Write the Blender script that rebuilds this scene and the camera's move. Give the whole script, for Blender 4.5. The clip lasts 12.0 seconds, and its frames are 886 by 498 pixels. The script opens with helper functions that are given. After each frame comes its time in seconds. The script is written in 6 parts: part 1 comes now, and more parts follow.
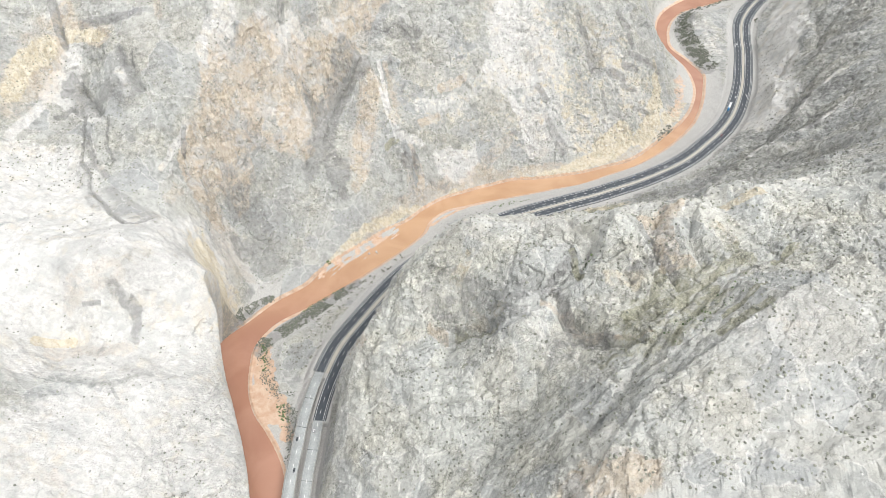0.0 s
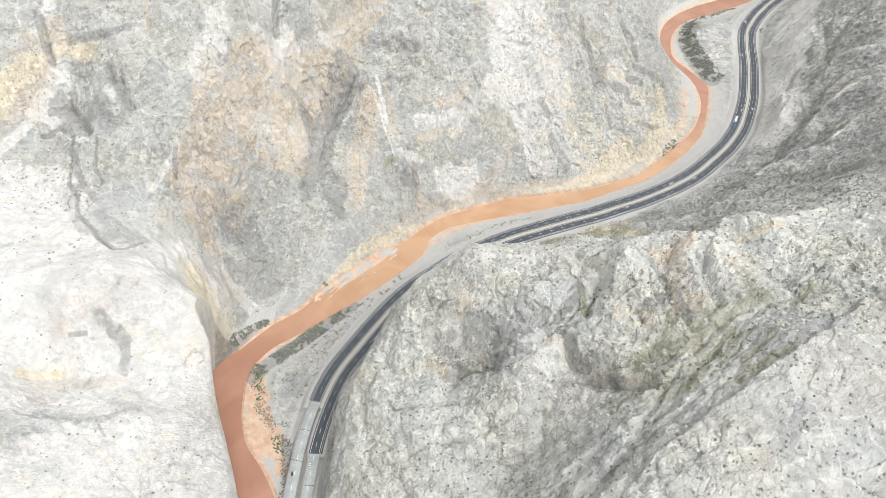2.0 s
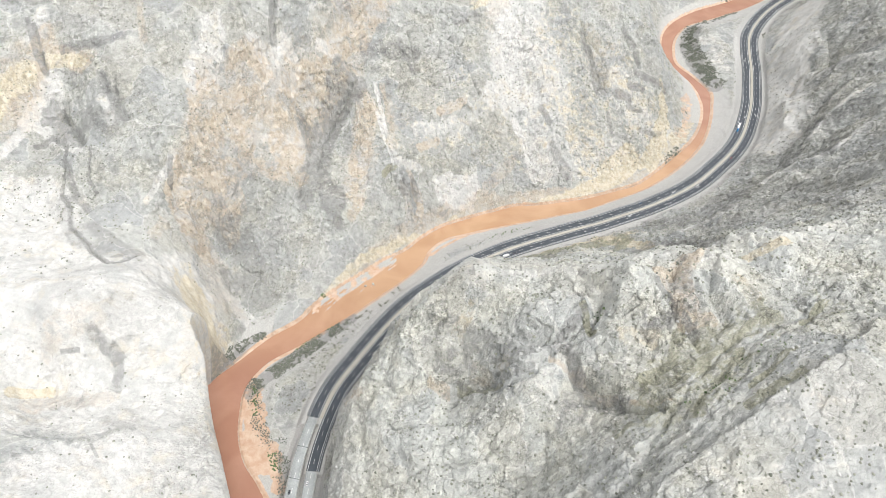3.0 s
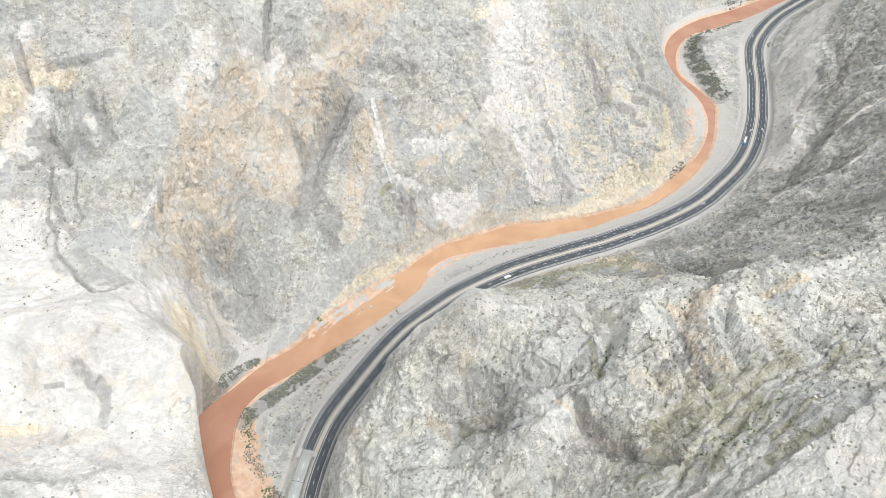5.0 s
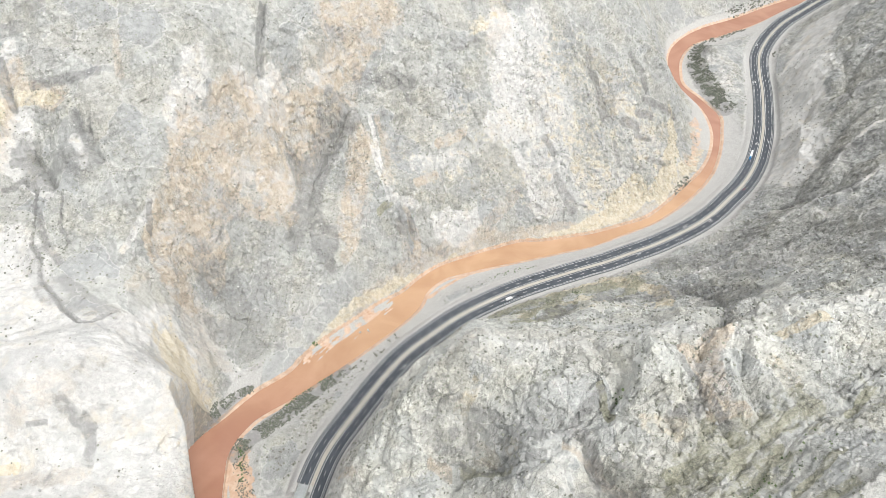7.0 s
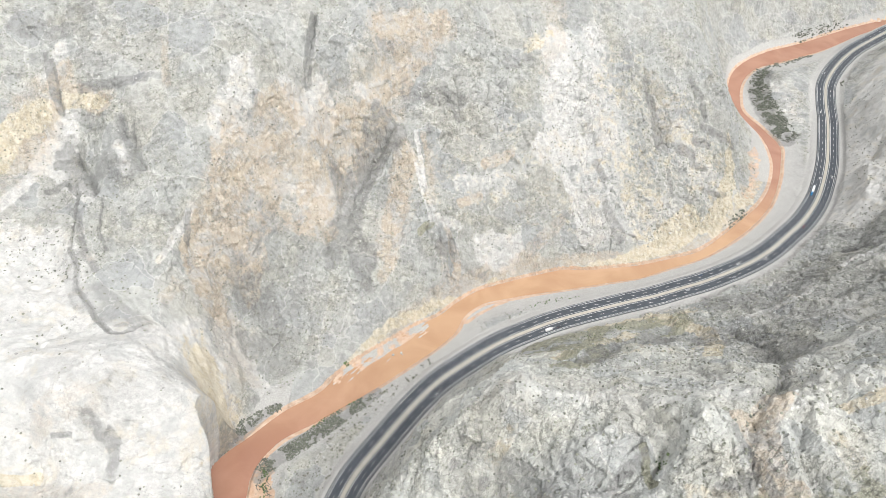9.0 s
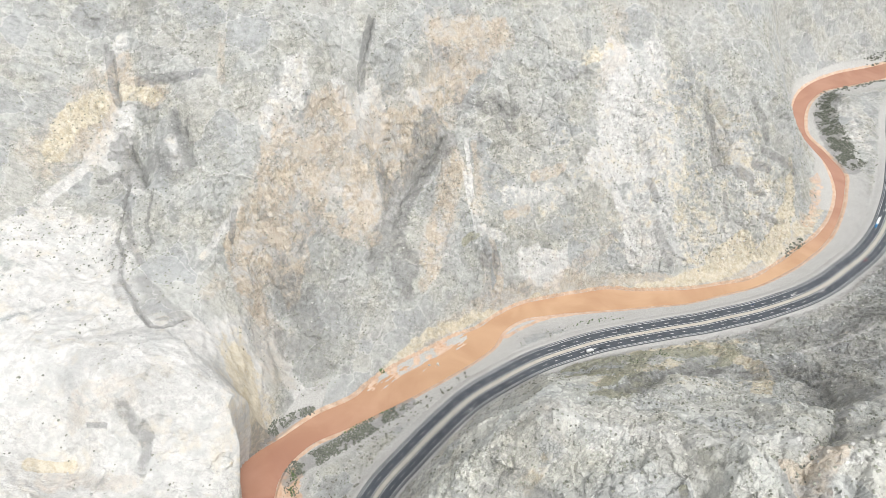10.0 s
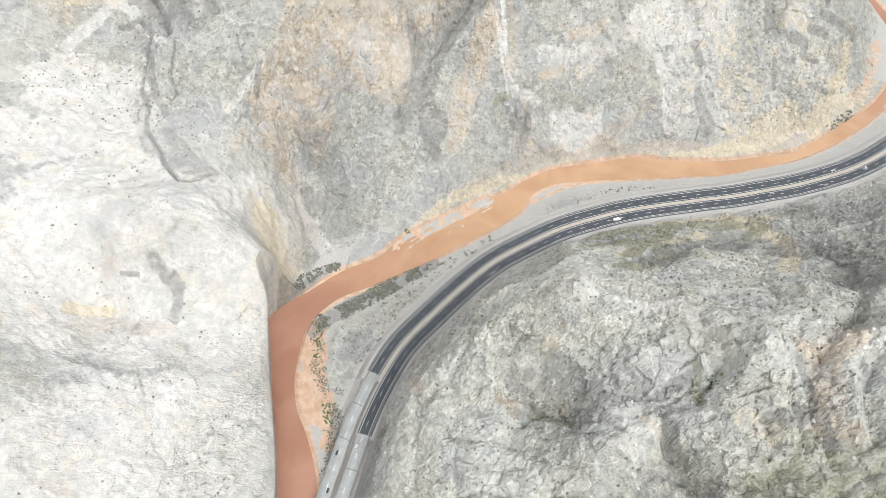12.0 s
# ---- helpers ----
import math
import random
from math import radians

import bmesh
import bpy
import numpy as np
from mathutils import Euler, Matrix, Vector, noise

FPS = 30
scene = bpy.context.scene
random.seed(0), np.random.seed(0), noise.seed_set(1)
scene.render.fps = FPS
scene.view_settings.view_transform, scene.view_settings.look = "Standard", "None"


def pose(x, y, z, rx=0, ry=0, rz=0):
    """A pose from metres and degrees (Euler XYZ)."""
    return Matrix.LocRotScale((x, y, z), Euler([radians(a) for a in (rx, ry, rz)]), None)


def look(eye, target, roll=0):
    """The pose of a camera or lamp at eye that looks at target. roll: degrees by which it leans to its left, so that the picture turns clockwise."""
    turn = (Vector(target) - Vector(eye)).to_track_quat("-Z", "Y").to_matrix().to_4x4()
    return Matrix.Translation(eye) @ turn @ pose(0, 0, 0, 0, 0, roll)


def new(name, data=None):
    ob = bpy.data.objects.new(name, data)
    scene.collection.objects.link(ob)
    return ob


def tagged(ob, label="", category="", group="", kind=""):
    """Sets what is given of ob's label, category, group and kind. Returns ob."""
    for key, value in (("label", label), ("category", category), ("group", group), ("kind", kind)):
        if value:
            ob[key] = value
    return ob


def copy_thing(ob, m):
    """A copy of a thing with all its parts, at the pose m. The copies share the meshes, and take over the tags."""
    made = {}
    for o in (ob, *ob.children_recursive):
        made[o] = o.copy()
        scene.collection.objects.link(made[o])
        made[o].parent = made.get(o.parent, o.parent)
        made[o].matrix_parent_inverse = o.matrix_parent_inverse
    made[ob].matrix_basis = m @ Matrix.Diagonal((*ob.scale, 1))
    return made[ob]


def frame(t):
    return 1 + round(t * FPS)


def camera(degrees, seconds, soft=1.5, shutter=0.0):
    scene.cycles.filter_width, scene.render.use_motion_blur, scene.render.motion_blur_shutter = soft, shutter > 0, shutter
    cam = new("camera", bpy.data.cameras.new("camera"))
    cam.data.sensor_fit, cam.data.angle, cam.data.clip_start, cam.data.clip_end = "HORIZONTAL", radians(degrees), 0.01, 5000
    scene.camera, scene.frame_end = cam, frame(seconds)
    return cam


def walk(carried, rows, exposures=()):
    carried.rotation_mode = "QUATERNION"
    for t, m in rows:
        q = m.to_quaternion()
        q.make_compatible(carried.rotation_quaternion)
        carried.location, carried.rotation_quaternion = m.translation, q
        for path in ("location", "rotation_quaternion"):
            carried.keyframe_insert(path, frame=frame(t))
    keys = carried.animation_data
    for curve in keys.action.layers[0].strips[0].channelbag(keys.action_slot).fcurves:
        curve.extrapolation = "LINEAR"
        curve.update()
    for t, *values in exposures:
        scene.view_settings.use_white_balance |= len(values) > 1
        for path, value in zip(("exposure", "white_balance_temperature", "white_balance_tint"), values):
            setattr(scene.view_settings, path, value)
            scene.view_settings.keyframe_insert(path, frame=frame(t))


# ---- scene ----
cam = camera(63.0, 12.0, soft=0.8)
PATH = [
    (0, (1.706, -1.029, 619.174), (1.672, 0.403, 617.778), -0.5),
    (0.5, (1.05, 7.816, 619.454), (1.017, 9.247, 618.058), -0.5),
    (1, (0.336, 16.934, 619.951), (0.304, 18.364, 618.554), -0.4),
    (1.5, (-0.532, 26.146, 620.081), (-0.562, 27.576, 618.683), -0.4),
    (2, (-1.521, 34.815, 620.272), (-1.549, 36.245, 618.875), -0.3),
    (2.5, (-2.011, 43.687, 620.027), (-2.038, 45.117, 618.629), -0.3),
    (3, (-2.362, 52.473, 620.046), (-2.388, 53.904, 618.649), -0.3),
    (5, (-4.935, 88.108, 620.321), (-4.955, 89.538, 618.923), -0.2),
    (5.5, (-5.261, 96.878, 620.088), (-5.28, 98.307, 618.69), -0.2),
    (6, (-5.606, 105.508, 619.677), (-5.625, 106.938, 618.279), -0.2),
    (6.5, (-6.213, 114.104, 619.39), (-6.23, 115.534, 617.992), -0.2),
    (7, (-6.751, 122.72, 619.465), (-6.766, 124.15, 618.067), -0.2),
    (7.5, (-8.025, 131.423, 619.722), (-8.056, 132.852, 618.324), -0.1),
    (7.7, (-8.11, 134.705, 619.909), (-8.168, 136.134, 618.511), -0.1),
    (9.3, (-9.296, 162.247, 619.777), (-9.421, 163.675, 618.382), 0.1),
    (9.5, (-9.479, 165.754, 619.828), (-9.606, 167.181, 618.432), 0.1),
    (10, (-11.202, 172.558, 619.195), (-11.446, 173.972, 617.801), 0.3),
    (10.5, (-9.636, 177.499, 617.426), (-9.955, 178.902, 616.036), 0.2),
    (11, (-10.101, 180.16, 617.209), (-10.419, 181.554, 615.81), 0.2),
    (11.5, (-10.396, 181.381, 617.352), (-10.687, 182.633, 615.82), 0.0),
    (12, (-10.512, 183.177, 618.031), (-10.774, 184.277, 616.381), -0.3),
]
walk(cam, [(t, look(eye, target, roll)) for t, eye, target, roll in PATH], exposures=[(0, -0.06), (4, -0.03), (7.7, -0.03), (10.5, -0.12), (12, -0.12)])

# ---------------------------------------------------------------- daylight through thin cloud
world = bpy.data.worlds.new("sky")
scene.world = world
world.use_nodes = True
sky = world.node_tree.nodes.new("ShaderNodeTexSky")
sky.sky_type, sky.sun_disc = "NISHITA", False
sky.sun_elevation, sky.sun_rotation = radians(58), radians(139)
sky.air_density, sky.dust_density, sky.ozone_density = 1.0, 4.0, 1.0
grey = world.node_tree.nodes.new("ShaderNodeHueSaturation")
grey.inputs["Saturation"].default_value = 0.12
world.node_tree.links.new(sky.outputs["Color"], grey.inputs["Color"])
world.node_tree.links.new(grey.outputs["Color"], world.node_tree.nodes["Background"].inputs["Color"])
world.node_tree.nodes["Background"].inputs["Strength"].default_value = 0.34
sun = new("sun", bpy.data.lights.new("sun", "SUN"))
sun.data.energy, sun.data.angle, sun.data.color = 0.85, radians(30), (0.96, 0.98, 0.945)
sun.matrix_world = look((350, -400, 850), (0, 0, 0))

# ---------------------------------------------------------------- materials
def material(name, rough_value=0.9, metal=0.0):
    m = bpy.data.materials.new(name)
    m.use_nodes = True
    b = m.node_tree.nodes["Principled BSDF"]
    b.inputs["Roughness"].default_value, b.inputs["Metallic"].default_value = rough_value, metal
    b.inputs["Specular IOR Level"].default_value = 0.3
    return m, m.node_tree.nodes, m.node_tree.links, b


def noise_node(nodes, links, where, size, detail=4.0, roughness=0.6, distort=0.0):
    n = nodes.new("ShaderNodeTexNoise")
    n.inputs["Scale"].default_value, n.inputs["Detail"].default_value = 1.0 / size, detail
    n.inputs["Roughness"].default_value, n.inputs["Distortion"].default_value = roughness, distort
    links.new(where, n.inputs["Vector"])
    return n.outputs["Fac"]


def ramp(nodes, links, value, low, high, a=0.0, b=1.0):
    r = nodes.new("ShaderNodeMapRange")
    r.interpolation_type = "SMOOTHSTEP"
    for key, v in (("From Min", low), ("From Max", high), ("To Min", a), ("To Max", b)):
        r.inputs[key].default_value = v
    links.new(value, r.inputs["Value"])
    return r.outputs["Result"]


def math_node(nodes, links, how, a, b=None):
    n = nodes.new("ShaderNodeMath")
    n.operation = how
    for k, v in enumerate((a, b)):
        if v is None:
            continue
        if isinstance(v, (int, float)):
            n.inputs[k].default_value = v
        else:
            links.new(v, n.inputs[k])
    return n.outputs[0]


def mixed(nodes, links, fac, a, b, how="MIX"):
    n = nodes.new("ShaderNodeMix")
    n.data_type, n.blend_type = "RGBA", how
    for key, v in ((0, fac), (6, a), (7, b)):
        if isinstance(v, (int, float)):
            n.inputs[key].default_value = v
        elif isinstance(v, tuple):
            n.inputs[key].default_value = (*v, 1)
        else:
            links.new(v, n.inputs[key])
    return n.outputs[2]


def plain(name, colour, rough_value=0.8, metal=0.0, vary=0.12, size=1.5):
    """A plain coating with slight unevenness at two scales."""
    m, nodes, links, b = material(name, rough_value, metal)
    at = nodes.new("ShaderNodeTexCoord").outputs["Object"]
    n = math_node(nodes, links, "ADD", noise_node(nodes, links, at, size), noise_node(nodes, links, at, size * 0.12))
    f = ramp(nodes, links, n, 0.7, 1.3)
    dark = tuple(c * (1 - vary) for c in colour)
    links.new(mixed(nodes, links, f, dark, tuple(min(1, c * (1 + vary)) for c in colour)), b.inputs["Base Color"])
    return m


def ground_material():
    """Limestone slopes: grey weathered rock, pale fresh rock, ochre beds, talus, scrub soil, river gravel and painted
    cleft shade.
    """
    m, nodes, links, b = material("limestone_ground", 0.95)
    at = nodes.new("ShaderNodeTexCoord").outputs["Object"]

    def layer(name):
        a = nodes.new("ShaderNodeAttribute")
        a.attribute_name = name
        s = nodes.new("ShaderNodeSeparateColor")
        links.new(a.outputs["Color"], s.inputs["Color"])
        return s.outputs["Red"], s.outputs["Green"], s.outputs["Blue"], a.outputs["Alpha"]

    ochre, pale, dark, bed_tone = layer("rock")
    west_beds, east_beds, even, on_spur = layer("strike")
    gravel, soil, sand, cream = layer("cover")
    broad_n = noise_node(nodes, links, at, 40, 6, 0.62, 0.2)
    mid_n = noise_node(nodes, links, at, 7, 6, 0.65, 0.4)
    fine_n = noise_node(nodes, links, at, 1.3, 5, 0.7)
    streak_map = nodes.new("ShaderNodeMapping")
    streak_map.inputs["Scale"].default_value = (1, 1, 0.22)
    links.new(at, streak_map.inputs["Vector"])
    streak = noise_node(nodes, links, streak_map.outputs["Vector"], 5, 5, 0.7, 0.3)
    speck = noise_node(nodes, links, at, 2.1, 3, 0.75)
    patch = noise_node(nodes, links, at, 18, 6, 0.68, 0.35)
    lines = noise_node(nodes, links, at, 6.5, 4, 0.6, 0.5)
    thin = ramp(nodes, links, math_node(nodes, links, "ABSOLUTE", math_node(nodes, links, "SUBTRACT", lines, 0.5)), 0.0, 0.018, 1, 0)
    cracks = math_node(nodes, links, "MULTIPLY", thin, ramp(nodes, links, patch, 0.42, 0.62))
    long_lines = noise_node(nodes, links, streak_map.outputs["Vector"], 17, 6, 0.66, 0.3)
    long_thin = ramp(nodes, links, math_node(nodes, links, "ABSOLUTE", math_node(nodes, links, "SUBTRACT", long_lines, 0.5)), 0.0, 0.016, 1, 0)
    cracks = math_node(nodes, links, "MAXIMUM", cracks, math_node(nodes, links, "MULTIPLY", long_thin, ramp(nodes, links, mid_n, 0.42, 0.56)))
    blocks = nodes.new("ShaderNodeTexVoronoi")
    blocks.inputs["Scale"].default_value = 1 / 3.0
    bent = nodes.new("ShaderNodeVectorMath")
    bent.operation = "MULTIPLY_ADD"
    tint = nodes.new("ShaderNodeTexNoise")
    tint.inputs["Scale"].default_value, tint.inputs["Detail"].default_value = 0.3, 3
    links.new(at, tint.inputs["Vector"])
    links.new(tint.outputs["Color"], bent.inputs[0])
    bent.inputs[1].default_value = (4, 4, 4)
    links.new(at, bent.inputs[2])
    links.new(bent.outputs["Vector"], blocks.inputs["Vector"])
    own = nodes.new("ShaderNodeSeparateColor")
    links.new(blocks.outputs["Color"], own.inputs["Color"])
    own = own.outputs["Red"]

    grey = mixed(nodes, links, ramp(nodes, links, mid_n, 0.3, 0.7), (0.265, 0.269, 0.26), (0.41, 0.416, 0.396))
    grey = mixed(nodes, links, ramp(nodes, links, patch, 0.38, 0.68, 0, 0.6), grey, (0.465, 0.468, 0.438))
    grey = mixed(nodes, links, ramp(nodes, links, broad_n, 0.45, 0.7, 0, 0.55), grey, (0.46, 0.44, 0.37))
    # bodies of rock of slightly different colour, with pale seams between them
    bodies, seams = nodes.new("ShaderNodeTexVoronoi"), nodes.new("ShaderNodeTexVoronoi")
    seams.feature = "DISTANCE_TO_EDGE"
    swing = nodes.new("ShaderNodeVectorMath")
    swing.operation = "MULTIPLY_ADD"
    sway = nodes.new("ShaderNodeTexNoise")
    sway.inputs["Scale"].default_value, sway.inputs["Detail"].default_value, sway.inputs["Roughness"].default_value = 0.03, 5, 0.6
    links.new(at, sway.inputs["Vector"])
    links.new(sway.outputs["Color"], swing.inputs[0])
    swing.inputs[1].default_value = (30, 30, 30)
    links.new(at, swing.inputs[2])
    for v in (bodies, seams):
        v.inputs["Scale"].default_value = 1 / 34
        links.new(swing.outputs["Vector"], v.inputs["Vector"])
    kind = nodes.new("ShaderNodeSeparateColor")
    links.new(bodies.outputs["Color"], kind.inputs["Color"])
    grey = mixed(nodes, links, ramp(nodes, links, kind.outputs["Red"], 0.55, 0.8, 0, 0.55), grey, (0.32, 0.33, 0.332))
    grey = mixed(nodes, links, ramp(nodes, links, kind.outputs["Green"], 0.6, 0.9, 0, 0.4), grey, (0.44, 0.425, 0.38))
    grey = mixed(nodes, links, ramp(nodes, links, seams.outputs["Distance"], 0.0, 0.03, 0.5, 0), grey, (0.56, 0.55, 0.53))
    # grey on the spur is multiplied up by about a quarter
    grey = mixed(nodes, links, math_node(nodes, links, "MULTIPLY", on_spur, 0.9), grey, mixed(nodes, links, 1.0, grey, (1.27, 1.27, 1.25), "MULTIPLY"))
    white = mixed(nodes, links, ramp(nodes, links, mid_n, 0.32, 0.62), (0.43, 0.427, 0.412), (0.565, 0.557, 0.535))
    white = mixed(nodes, links, ramp(nodes, links, broad_n, 0.50, 0.34, 0, 0.7), white, (0.39, 0.392, 0.38))
    white = mixed(nodes, links, ramp(nodes, links, patch, 0.50, 0.70, 0, 0.65), white, (0.53, 0.485, 0.40))
    yellow = mixed(nodes, links, ramp(nodes, links, streak, 0.35, 0.65), (0.44, 0.35, 0.255), (0.54, 0.465, 0.37))
    yellow = mixed(nodes, links, ramp(nodes, links, patch, 0.44, 0.62), yellow, (0.42, 0.40, 0.375))
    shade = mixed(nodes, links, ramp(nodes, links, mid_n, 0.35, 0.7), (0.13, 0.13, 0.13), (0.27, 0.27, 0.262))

    def edged(mask, width=0.12):
        worn = math_node(nodes, links, "ADD", math_node(nodes, links, "MULTIPLY", mid_n, 0.7), math_node(nodes, links, "MULTIPLY", patch, 0.7))
        ragged = math_node(nodes, links, "ADD", mask, math_node(nodes, links, "SUBTRACT", worn, 0.68))
        return ramp(nodes, links, math_node(nodes, links, "MULTIPLY", ragged, ramp(nodes, links, mask, 0.0, 0.12)), 0.5 - width, 0.5 + width)

    c = mixed(nodes, links, math_node(nodes, links, "MULTIPLY", edged(pale, 0.2), math_node(nodes, links, "SUBTRACT", 1.0, math_node(nodes, links, "MULTIPLY", on_spur, 0.55))), grey, white)
    c = mixed(nodes, links, math_node(nodes, links, "MULTIPLY", edged(ochre, 0.2), 0.68), c, yellow)
    cream_c = mixed(nodes, links, ramp(nodes, links, streak, 0.35, 0.65), (0.47, 0.41, 0.30), (0.58, 0.535, 0.435))
    c = mixed(nodes, links, math_node(nodes, links, "MULTIPLY", edged(cream), 0.9), c, cream_c)
    soil_c = mixed(nodes, links, ramp(nodes, links, fine_n, 0.35, 0.65), (0.20, 0.20, 0.13), (0.36, 0.35, 0.27))
    c = mixed(nodes, links, math_node(nodes, links, "MULTIPLY", edged(soil), 0.8), c, soil_c)
    gravel_c = mixed(nodes, links, ramp(nodes, links, fine_n, 0.35, 0.68), (0.35, 0.345, 0.33), (0.47, 0.462, 0.44))
    gravel_c = mixed(nodes, links, ramp(nodes, links, patch, 0.45, 0.65, 0, 0.6), gravel_c, (0.37, 0.36, 0.34))
    c = mixed(nodes, links, edged(gravel), c, gravel_c)
    sand_c = mixed(nodes, links, ramp(nodes, links, mid_n, 0.3, 0.7), (0.46, 0.30, 0.205), (0.56, 0.43, 0.33))
    c = mixed(nodes, links, edged(sand), c, sand_c)
    # dark talus and thicket ground, with the shade of clefts laid into the colour
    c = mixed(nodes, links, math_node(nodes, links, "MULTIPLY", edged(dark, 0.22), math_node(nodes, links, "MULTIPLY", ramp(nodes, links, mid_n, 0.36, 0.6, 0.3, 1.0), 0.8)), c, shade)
    # darker and lighter beds along the strike; their contrast stands in for weak relief shading
    c = mixed(nodes, links, ramp(nodes, links, bed_tone, 0.54, 0.72, 0, 0.8), c, mixed(nodes, links, 1.0, c, (0.45, 0.45, 0.445), "MULTIPLY"))
    c = mixed(nodes, links, ramp(nodes, links, bed_tone, 0.38, 0.2, 0, 0.6), c, (0.52, 0.515, 0.495))
    for where, turn in ((west_beds, 0.42), (east_beds, -0.58)):
        way = nodes.new("ShaderNodeMapping")
        way.vector_type = "POINT"
        way.inputs["Rotation"].default_value = (0, 0, turn)
        links.new(at, way.inputs["Vector"])
        thin_beds = nodes.new("ShaderNodeMapping")
        thin_beds.inputs["Scale"].default_value = (0.55, 1, 0.8)
        links.new(way.outputs["Vector"], thin_beds.inputs["Vector"])
        leaf = noise_node(nodes, links, thin_beds.outputs["Vector"], 7.0, 7, 0.72, 0.5)
        c = mixed(nodes, links, math_node(nodes, links, "MULTIPLY", where, ramp(nodes, links, leaf, 0.53, 0.6, 0, 0.55)), c, mixed(nodes, links, 1.0, c, (0.36, 0.36, 0.355), "MULTIPLY"))
        c = mixed(nodes, links, math_node(nodes, links, "MULTIPLY", where, ramp(nodes, links, leaf, 0.46, 0.40, 0, 0.5)), c, (0.50, 0.497, 0.475))
    # grain: single blocks, pits and joints; smoother on talus, fresh faces and gravel
    calm = math_node(nodes, links, "SUBTRACT", 1.0, math_node(nodes, links, "MAXIMUM", math_node(nodes, links, "MULTIPLY", pale, 0.4), math_node(nodes, links, "MULTIPLY", gravel, 0.93)))
    rugged = math_node(nodes, links, "MULTIPLY", calm, ramp(nodes, links, broad_n, 0.40, 0.58, 0.4, 1.0))
    rugged = math_node(nodes, links, "MULTIPLY", math_node(nodes, links, "MAXIMUM", rugged, west_beds), ramp(nodes, links, even, 0.0, 0.9, 0.35, 1.0))
    c = mixed(nodes, links, rugged, c, mixed(nodes, links, 1.0, c, mixed(nodes, links, own, (0.9, 0.9, 0.9), (1.08, 1.08, 1.07)), "MULTIPLY"))
    broken = noise_node(nodes, links, at, 9, 8, 0.8)
    c = mixed(nodes, links, rugged, c, mixed(nodes, links, 1.0, c, mixed(nodes, links, ramp(nodes, links, broken, 0.36, 0.64), (0.80, 0.80, 0.795), (1.15, 1.148, 1.14)), "MULTIPLY"))
    # jointed blocks at two sizes: each a little higher or lower than its neighbours, with open joints here and there
    nudge = nodes.new("ShaderNodeTexNoise")
    nudge.inputs["Scale"].default_value, nudge.inputs["Detail"].default_value = 0.6, 4
    links.new(at, nudge.inputs["Vector"])
    joints, steps = [], []
    for size, sway, wide, bare_from in ((5.0, 1.6, 0.05, 0.46), (1.9, 0.8, 0.09, 0.46)):
        moved = nodes.new("ShaderNodeVectorMath")
        moved.operation = "MULTIPLY_ADD"
        moved.inputs[1].default_value = (sway, sway, sway)
        links.new(nudge.outputs["Color"], moved.inputs[0])
        links.new(at, moved.inputs[2])
        face, gap = nodes.new("ShaderNodeTexVoronoi"), nodes.new("ShaderNodeTexVoronoi")
        gap.feature = "DISTANCE_TO_EDGE"
        for v in (face, gap):
            v.inputs["Scale"].default_value = 1 / size
            links.new(moved.outputs["Vector"], v.inputs["Vector"])
        level = nodes.new("ShaderNodeSeparateColor")
        links.new(face.outputs["Color"], level.inputs["Color"])
        open_here = ramp(nodes, links, noise_node(nodes, links, at, size * 3.5, 4, 0.7), bare_from, bare_from + 0.12)
        joints.append(math_node(nodes, links, "MULTIPLY", ramp(nodes, links, gap.outputs["Distance"], 0.0, wide, 1, 0), open_here))
        steps.append(math_node(nodes, links, "MULTIPLY", level.outputs["Green"], size * 0.22))
    cracks = math_node(nodes, links, "MAXIMUM", math_node(nodes, links, "MULTIPLY", cracks, 0.7), math_node(nodes, links, "MAXIMUM", joints[0], joints[1]))
    pits = math_node(nodes, links, "MULTIPLY", ramp(nodes, links, speck, 0.60, 0.68), math_node(nodes, links, "MULTIPLY", rugged, ramp(nodes, links, mid_n, 0.42, 0.58, 0.1, 1.0)))
    c = mixed(nodes, links, math_node(nodes, links, "MULTIPLY", pits, 0.45), c, (0.15, 0.15, 0.135))
    c = mixed(nodes, links, math_node(nodes, links, "MULTIPLY", cracks, math_node(nodes, links, "MULTIPLY", rugged, 0.7)), c, (0.12, 0.12, 0.115))
    c = mixed(nodes, links, math_node(nodes, links, "MULTIPLY", ramp(nodes, links, speck, 0.42, 0.30), math_node(nodes, links, "MULTIPLY", rugged, 0.35)), c, (0.56, 0.555, 0.53))
    links.new(c, b.inputs["Base Color"])
    rise = math_node(nodes, links, "ADD", math_node(nodes, links, "MULTIPLY", broken, 5.0), math_node(nodes, links, "MULTIPLY", speck, 1.2))
    rise = math_node(nodes, links, "ADD", rise, math_node(nodes, links, "ADD", steps[0], steps[1]))
    rise = math_node(nodes, links, "MULTIPLY", math_node(nodes, links, "SUBTRACT", rise, math_node(nodes, links, "MULTIPLY", cracks, 0.8)),
                     math_node(nodes, links, "ADD", 0.25, math_node(nodes, links, "MULTIPLY", rugged, 0.75)))
    bump = nodes.new("ShaderNodeBump")
    bump.inputs["Strength"].default_value, bump.inputs["Distance"].default_value = 0.65, 1.0
    links.new(rise, bump.inputs["Height"])
    links.new(bump.outputs["Normal"], b.inputs["Normal"])
    return m


